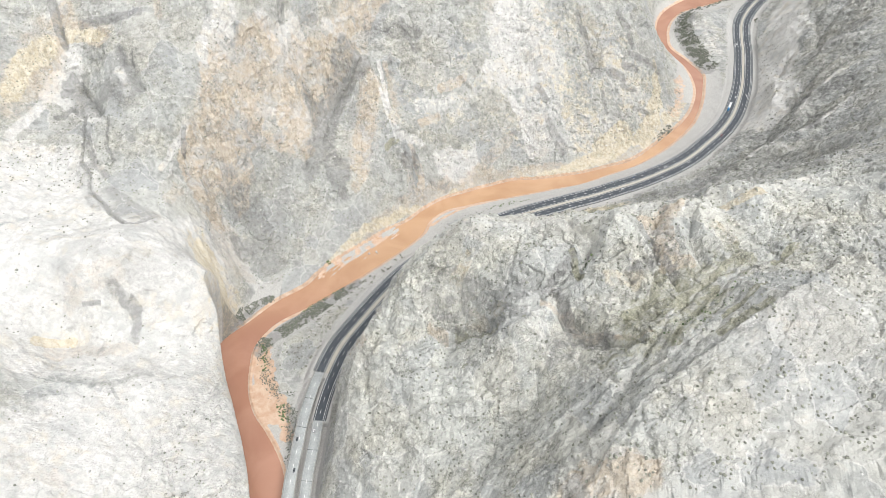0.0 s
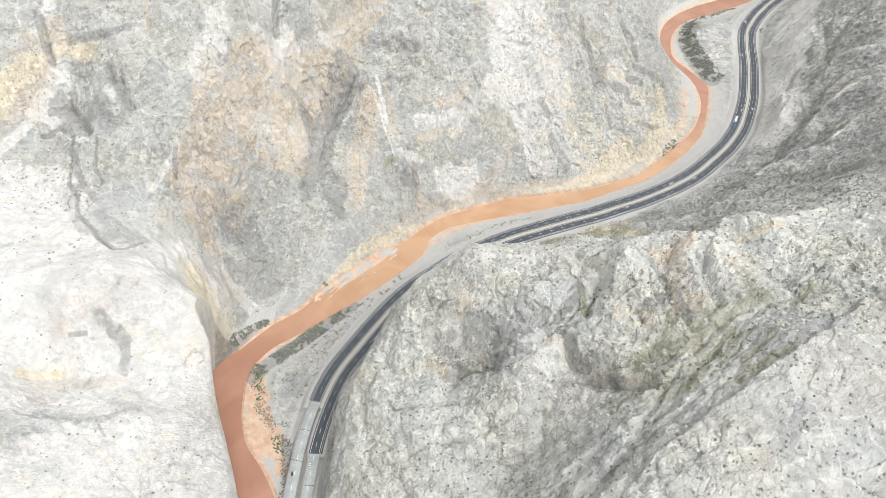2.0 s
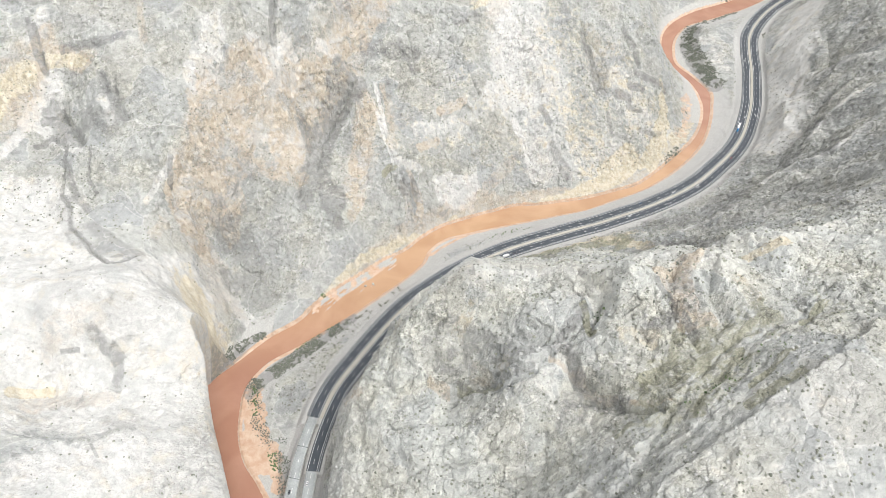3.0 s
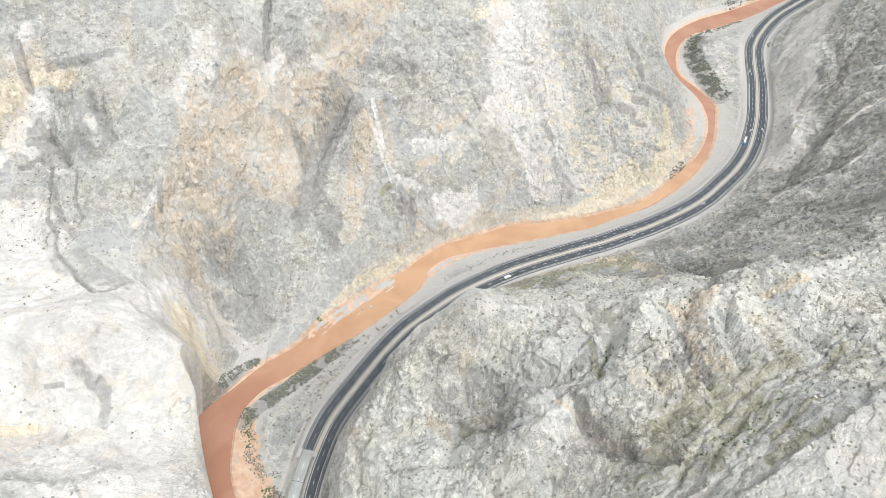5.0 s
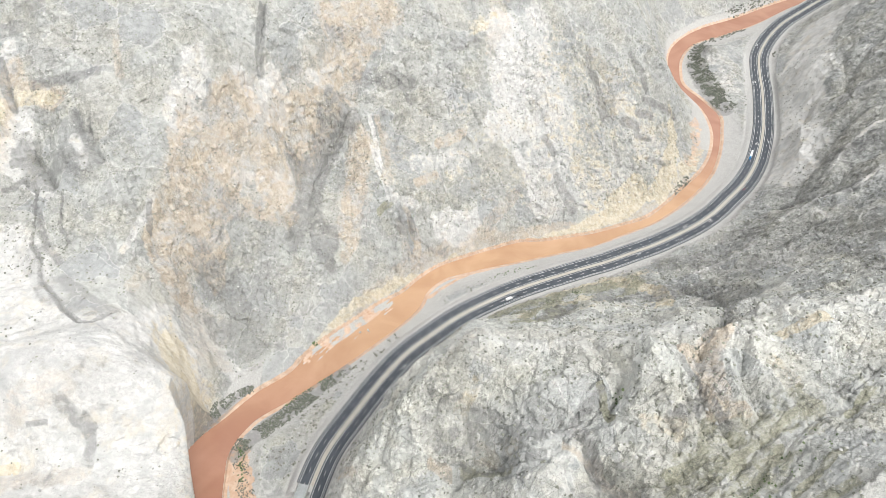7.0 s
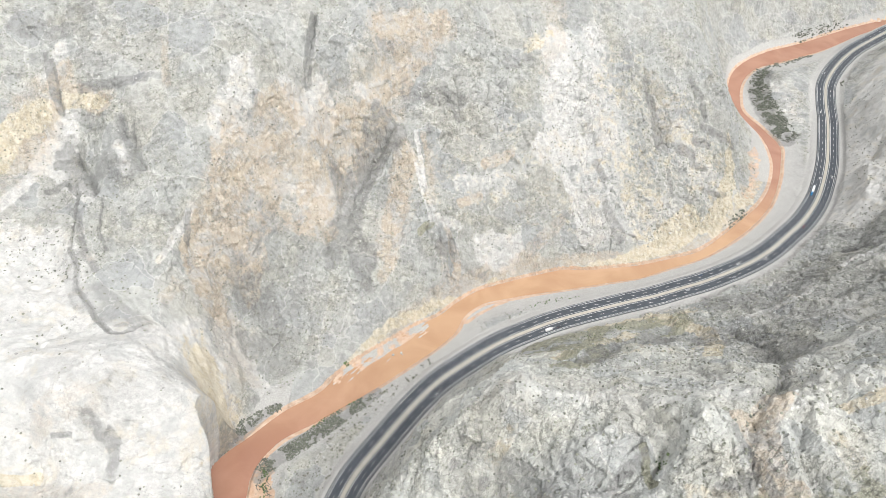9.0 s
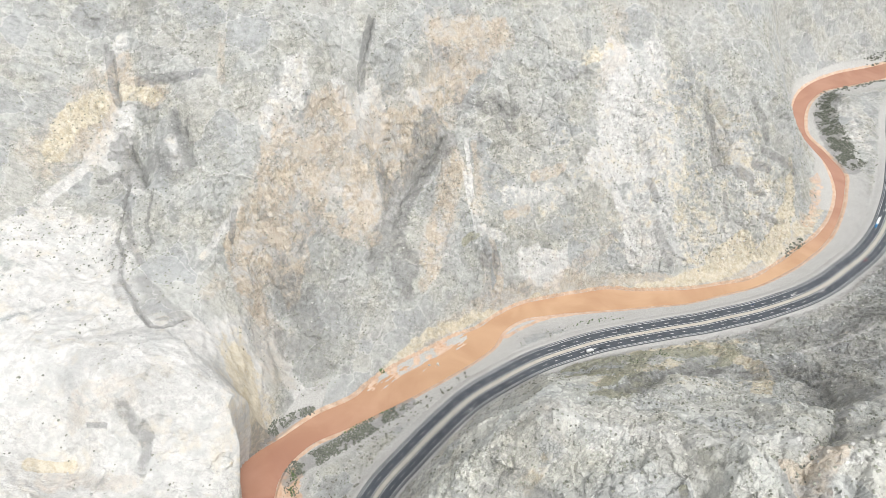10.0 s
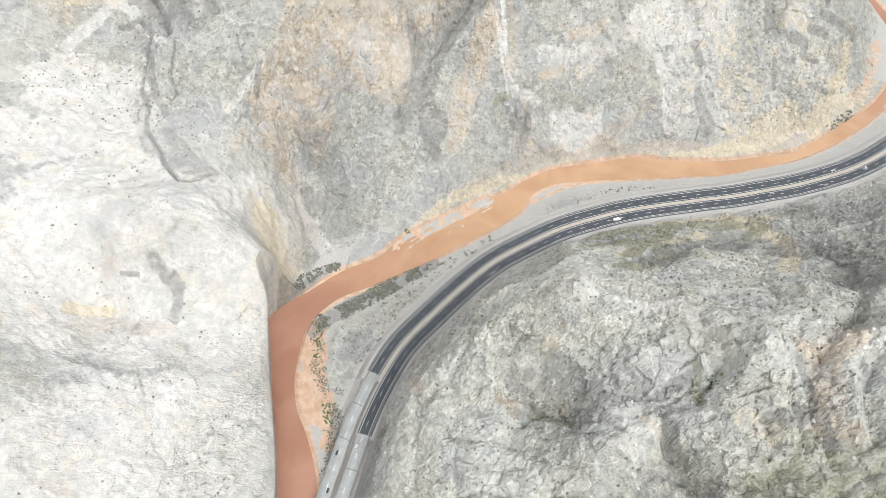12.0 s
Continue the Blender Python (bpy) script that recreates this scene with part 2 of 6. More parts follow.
def water_material():
    m, nodes, links, b = material("silty_water", 0.14)
    at = nodes.new("ShaderNodeTexCoord").outputs["Object"]
    n = noise_node(nodes, links, at, 55, 5, 0.5, 0.8)
    fine = noise_node(nodes, links, at, 2.5, 3)
    silt = mixed(nodes, links, ramp(nodes, links, n, 0.3, 0.7), (0.30, 0.155, 0.105), (0.37, 0.205, 0.145))
    # the straight reach is coloured paler and yellower than the two bends
    place = nodes.new("ShaderNodeSeparateXYZ")
    links.new(at, place.inputs[0])
    reach = math_node(nodes, links, "MULTIPLY", ramp(nodes, links, place.outputs["Y"], 470, 640), ramp(nodes, links, place.outputs["Y"], 1000, 830))
    silt = mixed(nodes, links, reach, silt, mixed(nodes, links, ramp(nodes, links, n, 0.3, 0.7), (0.37, 0.222, 0.132), (0.45, 0.29, 0.178)))
    links.new(silt, b.inputs["Base Color"])
    bump = nodes.new("ShaderNodeBump")
    bump.inputs["Strength"].default_value, bump.inputs["Distance"].default_value = 0.04, 0.3
    links.new(fine, bump.inputs["Height"])
    links.new(bump.outputs["Normal"], b.inputs["Normal"])
    return m


MAT_GROUND, MAT_WATER = ground_material(), water_material()
MAT_ASPHALT = plain("asphalt", (0.062, 0.07, 0.08), 0.8, 0, 0.18, 9)
MAT_CONCRETE = plain("deck_concrete", (0.33, 0.345, 0.34), 0.9, 0, 0.14, 9)
MAT_KERB = plain("kerb_concrete", (0.40, 0.39, 0.36), 0.9, 0, 0.12, 5)
MAT_PAINT = plain("road_paint", (0.80, 0.80, 0.78), 0.7)
MAT_WORN = plain("worn_paint", (0.50, 0.50, 0.48), 0.8)
MAT_MEDIAN = plain("median_gravel", (0.40, 0.37, 0.315), 0.95, 0, 0.25, 2)
MAT_DRAIN = plain("dark_verge", (0.10, 0.105, 0.11), 0.9, 0, 0.25, 2)
MAT_STEEL = plain("galvanised_steel", (0.50, 0.52, 0.54), 0.45, 0.7)
# ---------------------------------------------------------------- the lie of the land
# River banks, downstream to upstream (x, y); the water stands at z = 0.
BANK_WEST = [(-150, 150), (-165, 230), (-184, 308), (-197, 343), (-213, 379), (-231, 418), (-246, 455), (-256, 476), (-247, 494), (-229, 514),
             (-203, 545), (-168, 576), (-158, 594), (-136, 619), (-108, 645), (-84, 667), (-60, 684), (-43, 704), (-17, 727), (11, 741), (46, 756), (82, 769), (110, 771),
             (139, 777), (176, 786), (215, 801), (246, 814), (273, 838), (307, 874), (341, 912), (366, 957), (381, 1014), (379, 1060), (362, 1112),
             (353, 1141), (357, 1206), (376, 1255), (399, 1285), (443, 1322), (502, 1354), (604, 1418), (760, 1500)]
BANK_EAST = [(-110, 150), (-130, 230), (-150, 308), (-156, 332), (-179, 373), (-198, 398), (-209, 425), (-213, 450), (-214, 478), (-200, 508),
             (-165, 537), (-123, 573), (-78, 616), (-54, 641), (-38, 663), (-31, 684), (-14, 703), (17, 716), (66, 731), (101, 741), (137, 752),
             (166, 760), (212, 783), (251, 803), (286, 830), (320, 863), (353, 906), (375, 952), (391, 1001), (400, 1046), (386, 1088),
             (366, 1135), (369, 1170), (385, 1222), (413, 1261), (464, 1290), (537, 1332), (632, 1404), (790, 1490)]
# The middle of the divided road; both carriageways lie at z = ROAD_Z.
ROAD_MID = [(-128, 120), (-134, 200), (-137, 270), (-139, 328), (-138, 356), (-137, 386), (-128, 444), (-121, 469), (-98, 514), (-86, 535),
            (-70, 561), (-51, 587), (-26, 612), (10, 643), (38, 661), (66, 677), (94, 690), (123, 702), (150, 713), (181, 725), (211, 739),
            (241, 753), (271, 770), (302, 790), (332, 815), (354, 838), (386, 874), (413, 915), (432, 955), (449, 998), (464, 1047),
            (479, 1101), (490, 1150), (507, 1207), (527, 1245), (554, 1285), (585, 1322), (618, 1353), (652, 1384), (700, 1425), (800, 1495)]
ROAD_Z = 11.0
# Breaks of slope (x, y, z): where the rock changes its fall.
WEST_CLIFF_BROW = [(-168, 240, 46), (-189, 308, 44), (-203, 343, 44), (-219, 379, 50), (-238, 418, 58), (-249, 450, 86), (-251, 483, 106), (-262, 521, 100),
    (-268, 570, 94), (-230, 358, 62), (-252, 428, 68), (-248, 533, 40)]
WEST_BLOCK_FACE = [(-293, 349, 103), (-261, 367, 98), (-273, 315, 97), (-299, 430, 96), (-276, 421, 88), (-351, 410, 92), (-265, 459, 112), (-312, 443, 142),
    (-272, 478, 128)]
WEST_BLOCK_TOP = [(-340, 338, 118), (-374, 419, 122), (-341, 449, 162), (-302, 464, 160), (-348, 474, 160), (-387, 464, 163), (-340, 511, 143), (-292, 502, 149),
    (-414, 590, 142), (-412, 609, 158), (-344, 588, 154), (-430, 661, 163)]
FAR_WALL_TOE = [(-241, 514, 4), (-225, 540, 4), (-250, 587, 10), (-202, 606, 23), (-258, 629, 42), (-151, 630, 22), (-94, 684, 23), (-17, 738, 25),
    (31, 769, 33), (89, 813, 42), (140, 818, 38), (233, 849, 24), (300, 905, 25)]
FAR_WALL_MIDDLE = [(-270, 637, 77), (-218, 665, 66), (-135, 680, 60), (-107, 752, 91), (-70, 744, 85), (-31, 778, 69), (11, 828, 100),
    (38, 849, 125), (105, 893, 93), (145, 867, 82), (188, 911, 85), (235, 963, 122), (290, 1010, 110)]
FAR_WALL_UPPER = [(-288, 603, 128), (-313, 643, 179), (-266, 660, 165), (-231, 716, 119), (-187, 795, 123), (-161, 794, 97), (-117, 828, 161),
    (-126, 849, 144), (-71, 811, 112), (54, 906, 129), (111, 902, 126), (121, 981, 161), (192, 980, 135), (250, 1060, 165), (-112, 843, 138),
    (-218, 808, 229)]
FAR_WALL_RIM = [(-391, 663, 187), (-405, 679, 186), (-354, 677, 221), (-431, 718, 232), (-359, 739, 257), (-416, 761, 275), (-302, 757, 278),
    (-245, 775, 270), (-205, 788, 202), (-206, 826, 240), (-149, 860, 230), (-91, 894, 207), (20, 1010, 220)]
FAR_HEIGHTS = [(-620, 500, 230), (-600, 700, 300), (-560, 900, 390), (-400, 980, 420), (-200, 1050, 390), (0, 1150, 330), (150, 1150, 270),
    (250, 1250, 260), (350, 1380, 180), (480, 1500, 220), (200, 1500, 420), (-300, 1400, 560), (-640, 1200, 560)]
UPPER_BEND = [(342, 1015, 2), (338, 975, 2), (322, 928, 2), (352, 990, 1.5), (330, 1180, 40), (310, 1120, 70), (340, 1290, 40), (420, 1380, 50), (330, 1045, 40), (318, 985, 40), (440, 1150, 22), (430, 1210, 26)]
SPUR_FOOT = [(-73, 308, 90), (-56, 354, 119), (-70, 387, 141), (-45, 366, 135), (-68, 396, 146), (-33, 428, 189), (-64, 466, 124), (-49, 492, 126),
    (-52, 527, 80), (-27, 528, 124), (-36, 556, 80), (-15, 584, 58), (10, 598, 48), (-18, 500, 150), (15, 573, 72), (50, 590, 64), (-82, 440, 70)]
SPUR_FACE = [(-27, 309, 125), (1, 372, 132), (-24, 379, 153), (5, 404, 194), (-20, 434, 199), (43, 298, 135), (89, 332, 192), (84, 358, 204),
    (11, 434, 226), (152, 389, 258), (100, 385, 234), (28, 384, 168), (225, 378, 253), (-46, 415, 171), (-20, 366, 145), (243, 405, 269),
    (184, 402, 271), (23, 342, 168), (78, 324, 183), (214, 285, 290)]
SPUR_CREST = [(-4, 464, 195), (9, 486, 184), (13, 530, 132), (22, 490, 177), (83, 490, 181), (85, 565, 109), (117, 553, 139), (29, 459, 207),
    (20, 514, 150), (53, 397, 224), (77, 405, 234), (77, 428, 229), (67, 488, 183), (127, 498, 169), (121, 400, 259), (131, 497, 173),
    (175, 470, 213), (-3, 445, 201), (-31, 441, 171), (33, 417, 224), (123, 362, 237), (149, 340, 240), (171, 307, 260), (41, 386, 206),
    (8, 389, 175), (204, 416, 252), (49, 348, 200), (48, 432, 220), (108, 417, 238), (67, 417, 216)]
EAST_SHOULDER = [(92, 221, 235), (171, 216, 255), (120, 263, 243), (124, 327, 232), (164, 334, 246), (160, 300, 268), (165, 252, 265),
    (201, 269, 282), (228, 242, 267), (231, 277, 287), (204, 309, 282)]
EAST_CREST = [(178, 383, 263), (184, 436, 250), (223, 414, 275), (233, 390, 268), (263, 405, 268), (210, 430, 265), (283, 486, 231), (340, 430, 290),
    (330, 300, 300), (420, 350, 330)]
SIDE_VALLEY = [(124, 568, 113), (210, 685, 23), (275, 578, 135), (240, 560, 105), (315, 706, 39), (336, 626, 109), (386, 609, 150), (266, 740, 20),
    (60, 640, 24), (130, 655, 30), (360, 560, 200)]
DARK_SLOPE = [(393, 751, 67), (442, 777, 99), (447, 891, 39), (508, 912, 101), (440, 940, 24), (528, 1084, 71), (558, 979, 114), (620, 1180, 110),
    (520, 760, 170), (640, 900, 200), (720, 1150, 220), (680, 1290, 90), (470, 640, 210), (529, 1002, 97), (458, 751, 118)]
OUTSIDE = [(-60, 200, 70), (20, 180, 150), (-300, 180, 110), (-500, 300, 260), (500, 200, 380), (700, 500, 380), (800, 900, 330), (900, 1300, 300),
    (-60, 120, 60), (200, 100, 260), (-900, 600, 420), (-900, 1200, 620), (0, 1700, 520), (500, 1750, 420), (1000, 1700, 330)]
BREAKS = (WEST_CLIFF_BROW, WEST_BLOCK_FACE, WEST_BLOCK_TOP, FAR_WALL_TOE, FAR_WALL_MIDDLE, FAR_WALL_UPPER, FAR_WALL_RIM, FAR_HEIGHTS, UPPER_BEND, SPUR_FOOT, SPUR_FACE, SPUR_CREST, EAST_SHOULDER, EAST_CREST, SIDE_VALLEY, DARK_SLOPE, OUTSIDE)
# Clefts and gullies (depth, half-width, line), cut into the rock.
CLEFTS_A = [
    (3, 2.4, [(13, 242), (41, 271), (66, 291), (96, 286)]),
    (3, 2.4, [(31, 231), (62, 259), (97, 275), (127, 282)]),
    (3, 2.4, [(60, 237), (94, 255), (125, 273), (153, 290)]),
    (3, 2.4, [(81, 250), (114, 266), (146, 289), (183, 318)]),
    (3, 2.4, [(119, 290), (156, 304), (204, 342), (238, 359)]),
    (3, 2.4, [(149, 311), (192, 344), (246, 379)]),
    (9, 6, [(83, 355), (91, 341), (105, 326), (120, 311)]),
    (5, 7, [(9, 390), (20, 372), (31, 364)]),
]
CLEFTS_B = [
    (8, 7, [(35, 385), (68, 377), (98, 389)]),
    (7, 4, [(93, 428), (104, 394), (97, 380)]),
    (10, 6, [(172, 430), (187, 450), (208, 477)]),
    (3, 2, [(-206, 850), (-208, 832), (-210, 810)]),
    (6, 2, [(-437, 738), (-428, 719)]),
    (4, 1.4, [(-400, 652), (-394, 618), (-391, 600), (-379, 585), (-370, 561), (-357, 549), (-334, 526), (-313, 516), (-302, 531)]),
    (3, 1.4, [(-369, 638), (-367, 616), (-359, 603)]),
    (6, 3, [(-429, 683), (-416, 689), (-400, 677), (-381, 653)]),
    (5, 2.5, [(-436, 664), (-425, 670), (-402, 655)]),
    (7, 3, [(-348, 693), (-344, 678), (-336, 669)]),
    (8, 8, [(81, 532), (117, 566), (169, 621)]),
    (6, 6, [(-56, 747), (-50, 734), (-56, 707)]),
    (6, 6, [(-129, 824), (-158, 796), (-164, 738)]),
    (5, 5, [(-75, 751), (-97, 808), (-106, 825)]),
]
CLEFTS_C = [
    (6, 6, [(-78, 380), (-72, 357), (-46, 339)]),
]
FISSURES = [
    (4, 2.2, [(92, 415), (98, 400), (104, 390), (86, 380), (66, 368)]),
    (6, 2.6, [(7, 396), (10, 389), (12, 384)]),
    (6, 2.6, [(16, 391), (21, 381), (28, 372)]),
    (4, 2.5, [(-3, 371), (17, 377), (47, 363), (67, 356)]),
    (6, 3, [(104, 338), (119, 329), (127, 327)]),
    (6, 3, [(80, 364), (86, 354), (92, 347)]),
    (4, 2.5, [(-56, 754), (-47, 745), (-51, 728)]),
]
FISSURES_FAR = [
    (4, 3, [(175, 975), (201, 942), (189, 931)]),
    (5, 3, [(-360, 696), (-349, 675), (-352, 667)]),
    (4, 2.5, [(-78, 868), (-45, 874), (-11, 890)]),
    (4, 2.5, [(-111, 875), (-72, 888), (-25, 905)]),
    (4, 2.5, [(-4, 898), (17, 874), (27, 849)]),
    (4, 2.2, [(28, 425), (35, 397), (57, 380)]),
    (4, 2.2, [(135, 394), (138, 379), (145, 357)]),
    (4, 2.2, [(180, 408), (171, 383), (176, 362)]),
]
CLEFTS = FISSURES + FISSURES_FAR + CLEFTS_A + CLEFTS_B + CLEFTS_C
# Gullies (depth, half-width, line), ribs (height, half-width, line) and scarps (drop, reach, line; the low side to the right).
GULLIES_A = [
    (4, 6, [(93, 418), (99, 393), (101, 385), (84, 374), (69, 366), (44, 359), (32, 372)]),
    (7, 6, [(177, 436), (146, 386), (152, 360), (158, 351)]),
    (7, 8, [(170, 396), (175, 375), (179, 361), (164, 349)]),
    (5, 5, [(122, 372), (130, 355), (134, 340)]),
    (5, 6, [(31, 429), (36, 407), (47, 390), (65, 380)]),
    (5, 4, [(9, 397), (12, 391), (15, 384)]),
    (5, 4, [(21, 394), (24, 389), (30, 375)]),
    (6, 6, [(-70, 462), (-64, 404), (-44, 378), (-3, 374)]),
    (4, 2.6, [(246, 366), (189, 350), (163, 332), (143, 311), (122, 286)]),
]
GULLIES_B = [
    (4, 2.6, [(223, 362), (168, 322), (137, 291), (106, 266), (70, 234)]),
    (4, 2.6, [(139, 297), (116, 272), (87, 248)]),
    (4, 2.6, [(130, 298), (106, 271), (78, 266), (59, 246)]),
    (6, 5, [(65, 322), (61, 307), (41, 294), (26, 262)]),
    (4, 4, [(187, 313), (156, 285), (141, 272)]),
    (6, 6, [(-129, 370), (-77, 365), (-66, 378), (-38, 385)]),
    (9, 10, [(177, 648), (121, 593), (73, 513), (58, 530)]),
    (10, 9, [(181, 445), (213, 503), (250, 598), (237, 625)]),
    (6, 6, [(150, 464), (149, 537), (121, 517), (84, 486)]),
]
GULLIES_C = [
    (10, 8, [(349, 628), (288, 584), (274, 599), (267, 632)]),
    (16, 11, [(533, 901), (513, 908), (498, 894), (469, 859), (445, 835), (411, 795)]),
    (16, 11, [(491, 802), (468, 799), (438, 774), (417, 770), (402, 791)]),
    (13, 10, [(556, 1054), (529, 989), (510, 1000), (487, 967)]),
    (11, 8, [(591, 1050), (553, 1012), (527, 968)]),
    (13, 8, [(413, 644), (391, 671), (378, 699), (347, 687)]),
    (10, 8, [(-126, 828), (-144, 809), (-162, 792), (-174, 740), (-183, 705)]),
    (7, 6, [(-60, 889), (-53, 866), (-66, 842), (-76, 815)]),
    (5, 5, [(-80, 750), (-58, 745), (-45, 736)]),
]
GULLIES_D = [
    (7, 2, [(-206, 858), (-208, 832), (-213, 814)]),
    (7, 6, [(174, 979), (188, 945), (207, 921)]),
    (6, 5, [(232, 988), (251, 959), (280, 969)]),
    (6, 5, [(45, 828), (31, 805), (-3, 774), (-16, 754)]),
    (6, 5, [(-381, 655), (-400, 680), (-424, 692)]),
    (6, 6, [(-277, 664), (-291, 642), (-291, 597)]),
    (5, 5, [(-364, 702), (-340, 683), (-337, 668)]),
]
GULLIES_Z = [
    (9, 9, [(562, 973), (534, 985), (502, 960)]),
    (9, 9, [(450, 718), (417, 708), (395, 710)]),
    (8, 8, [(473, 769), (451, 770), (421, 751)]),
    (8, 8, [(426, 790), (389, 796), (351, 778)]),
    (8, 8, [(276, 506), (244, 495), (193, 446)]),
    (5, 4, [(-50, 431), (-53, 395), (-70, 378), (-75, 358), (-50, 319), (-18, 322), (22, 323), (45, 326)]),
    (4, 3, [(-78, 377), (-37, 355), (-14, 356)]),
    (4, 4, [(-98, 331), (-84, 301), (-67, 277)]),
    (4, 3, [(-33, 390), (-10, 377), (23, 378), (36, 375)]),
]
GULLIES = GULLIES_A + GULLIES_B + GULLIES_C + GULLIES_D + GULLIES_Z
RIBS_A = [
    (5, 10, [(17, 450), (36, 437), (75, 433), (110, 424), (144, 429), (166, 427)]),
    (5, 10, [(174, 418), (197, 440), (216, 452), (222, 425), (257, 442), (290, 454)]),
    (5, 8, [(163, 417), (164, 383), (166, 359)]),
    (4, 8, [(122, 407), (113, 386), (102, 371), (84, 366)]),
    (4, 6, [(75, 272), (103, 285), (128, 305)]),
    (5, 8, [(-77, 385), (-46, 346), (-9, 316), (33, 319)]),
    (6, 10, [(81, 648), (140, 691), (197, 686), (219, 647), (202, 575), (166, 477)]),
    (6, 10, [(191, 461), (252, 528), (281, 543), (298, 547)]),
]
RIBS_B = [
    (5, 8, [(263, 668), (294, 681), (335, 709), (358, 698)]),
    (11, 12, [(546, 930), (518, 960), (493, 962), (450, 889)]),
    (11, 11, [(470, 754), (431, 736), (400, 742), (372, 736)]),
    (10, 10, [(514, 852), (482, 843), (448, 808)]),
    (6, 9, [(-121, 826), (-101, 811), (-88, 785), (-74, 753)]),
]
RIBS_Z = [
    (8, 8, [(516, 886), (487, 874), (448, 824)]),
    (8, 8, [(399, 728), (367, 721), (341, 725)]),
    (7, 8, [(375, 675), (344, 674), (300, 674)]),
    (5, 6, [(-84, 377), (-93, 355), (-98, 327)]),
]
RIBS = RIBS_A + RIBS_B + RIBS_Z
SCARPS_A = [
    (4, 12, [(75, 366), (84, 364), (90, 352), (101, 338), (107, 326)]),
    (5, 14, [(252, 337), (198, 297), (165, 281), (134, 263), (107, 244), (92, 223)]),
    (4, 8, [(116, 317), (128, 306), (141, 297)]),
    (6, 10, [(-119, 819), (-70, 842), (-3, 859)]),
]
SCARPS = SCARPS_A
# Gravel bars in the river: half-width and line.
BARS = [(13, [(-152, 598), (-133, 617), (-104, 641), (-82, 662)])]
# Broken crags on the far wall (middle, reach), and the smooth road cutting (strength, half-width, line).
CRAGS = [(225, 940, 75), (285, 960, 50), (-20, 900, 60), (-360, 690, 50), (-60, 735, 35), (120, 830, 30), (-150, 760, 40)]
CUTTING = [(1, 22, [(436, 868), (462, 925), (486, 1000), (515, 1070), (548, 1150), (610, 1235)])]
# Outcropping beds: middle, reach, strike (radians), spacing and relief.
BEDS = [(60, 262, 45, 0.55, 7, 3.6), (130, 288, 45, 0.55, 7, 3.6), (200, 330, 45, 0.6, 7, 3.4), (420, 720, 90, -0.1, 6, 4.5), (480, 880, 110, -0.5, 6, 5.5),
        (560, 1010, 120, -0.4, 7, 6.0), (130, 590, 60, 0.7, 7, 4.5), (250, 620, 70, 0.5, 6, 4.0), (330, 700, 60, 0.1, 6, 4.0), (-330, 620, 70, 0.9, 9, 2.5),
        (-380, 760, 90, 0.4, 9, 3.5), (-100, 880, 90, 0.8, 9, 3.0), (120, 940, 100, 1.3, 8, 2.5), (260, 960, 80, 1.2, 8, 3.5)]


def resampled(line, step):
    """Points at even steps on a smooth curve through a line's nodes, and their distance along it."""
    p = np.array(line, float)
    d = np.r_[0, np.cumsum(np.linalg.norm(np.diff(p[:, :2], axis=0), axis=1))]
    m = np.gradient(p, d, axis=0)
    s = np.linspace(0, d[-1], max(2, int(round(d[-1] / step)) + 1))
    i = np.clip(np.searchsorted(d, s) - 1, 0, len(d) - 2)
    h = (d[i + 1] - d[i])[:, None]
    u = (s - d[i])[:, None] / h
    q = (2 * u**3 - 3 * u**2 + 1) * p[i] + (u**3 - 2 * u**2 + u) * h * m[i] + (3 * u**2 - 2 * u**3) * p[i + 1] + (u**3 - u**2) * h * m[i + 1]
    return q, s


def offset_line(q, by):
    """A plan line moved sideways, to its right for positive values."""
    t = np.gradient(q[:, :2], axis=0)
    t /= np.linalg.norm(t, axis=1)[:, None]
    return q[:, :2] + by * np.c_[t[:, 1], -t[:, 0]]


def near_line(x, y, q, reach):
    """For every place: how far a plan line is (reach at most), the nearest node's number and the side (positive: right of it)."""
    far, node, side = np.full(x.shape, float(reach)), np.zeros(x.shape, int), np.zeros(x.shape)
    t = np.gradient(q[:, :2], axis=0)
    t /= np.linalg.norm(t, axis=1)[:, None]
    for k in range(0, len(q), 24):
        part_q = q[k:k + 25, :2]
        lo, hi = part_q.min(0) - reach, part_q.max(0) + reach
        inside = np.nonzero((x > lo[0]) & (x < hi[0]) & (y > lo[1]) & (y < hi[1]))
        if not len(inside[0]):
            continue
        px, py = x[inside], y[inside]
        d = np.hypot(px[:, None] - part_q[:, 0], py[:, None] - part_q[:, 1])
        n = d.argmin(1)
        along = (px - part_q[n, 0]) * t[k + n, 0] + (py - part_q[n, 1]) * t[k + n, 1]
        across = (px - part_q[n, 0]) * t[k + n, 1] - (py - part_q[n, 1]) * t[k + n, 0]
        dist = np.hypot(np.maximum(abs(along) - 4, 0), across)
        better = dist < far[inside]
        at = tuple(a[better] for a in inside)
        far[at], node[at], side[at] = dist[better], k + n[better], across[better]
    return far, node, side


def round_line(x, y, line, step, reach):
    """The places within reach of a plan line: their numbers, how far each is from it and on which side."""
    q = resampled(line, step)[0]
    lo, hi = q[:, :2].min(0) - reach, q[:, :2].max(0) + reach
    s = np.nonzero((x > lo[0]) & (x < hi[0]) & (y > lo[1]) & (y < hi[1]))
    if not len(s[0]):
        return s, np.zeros(0), np.zeros(0)
    d, _, side = near_line(x[s], y[s], q, reach)
    return s, d, side


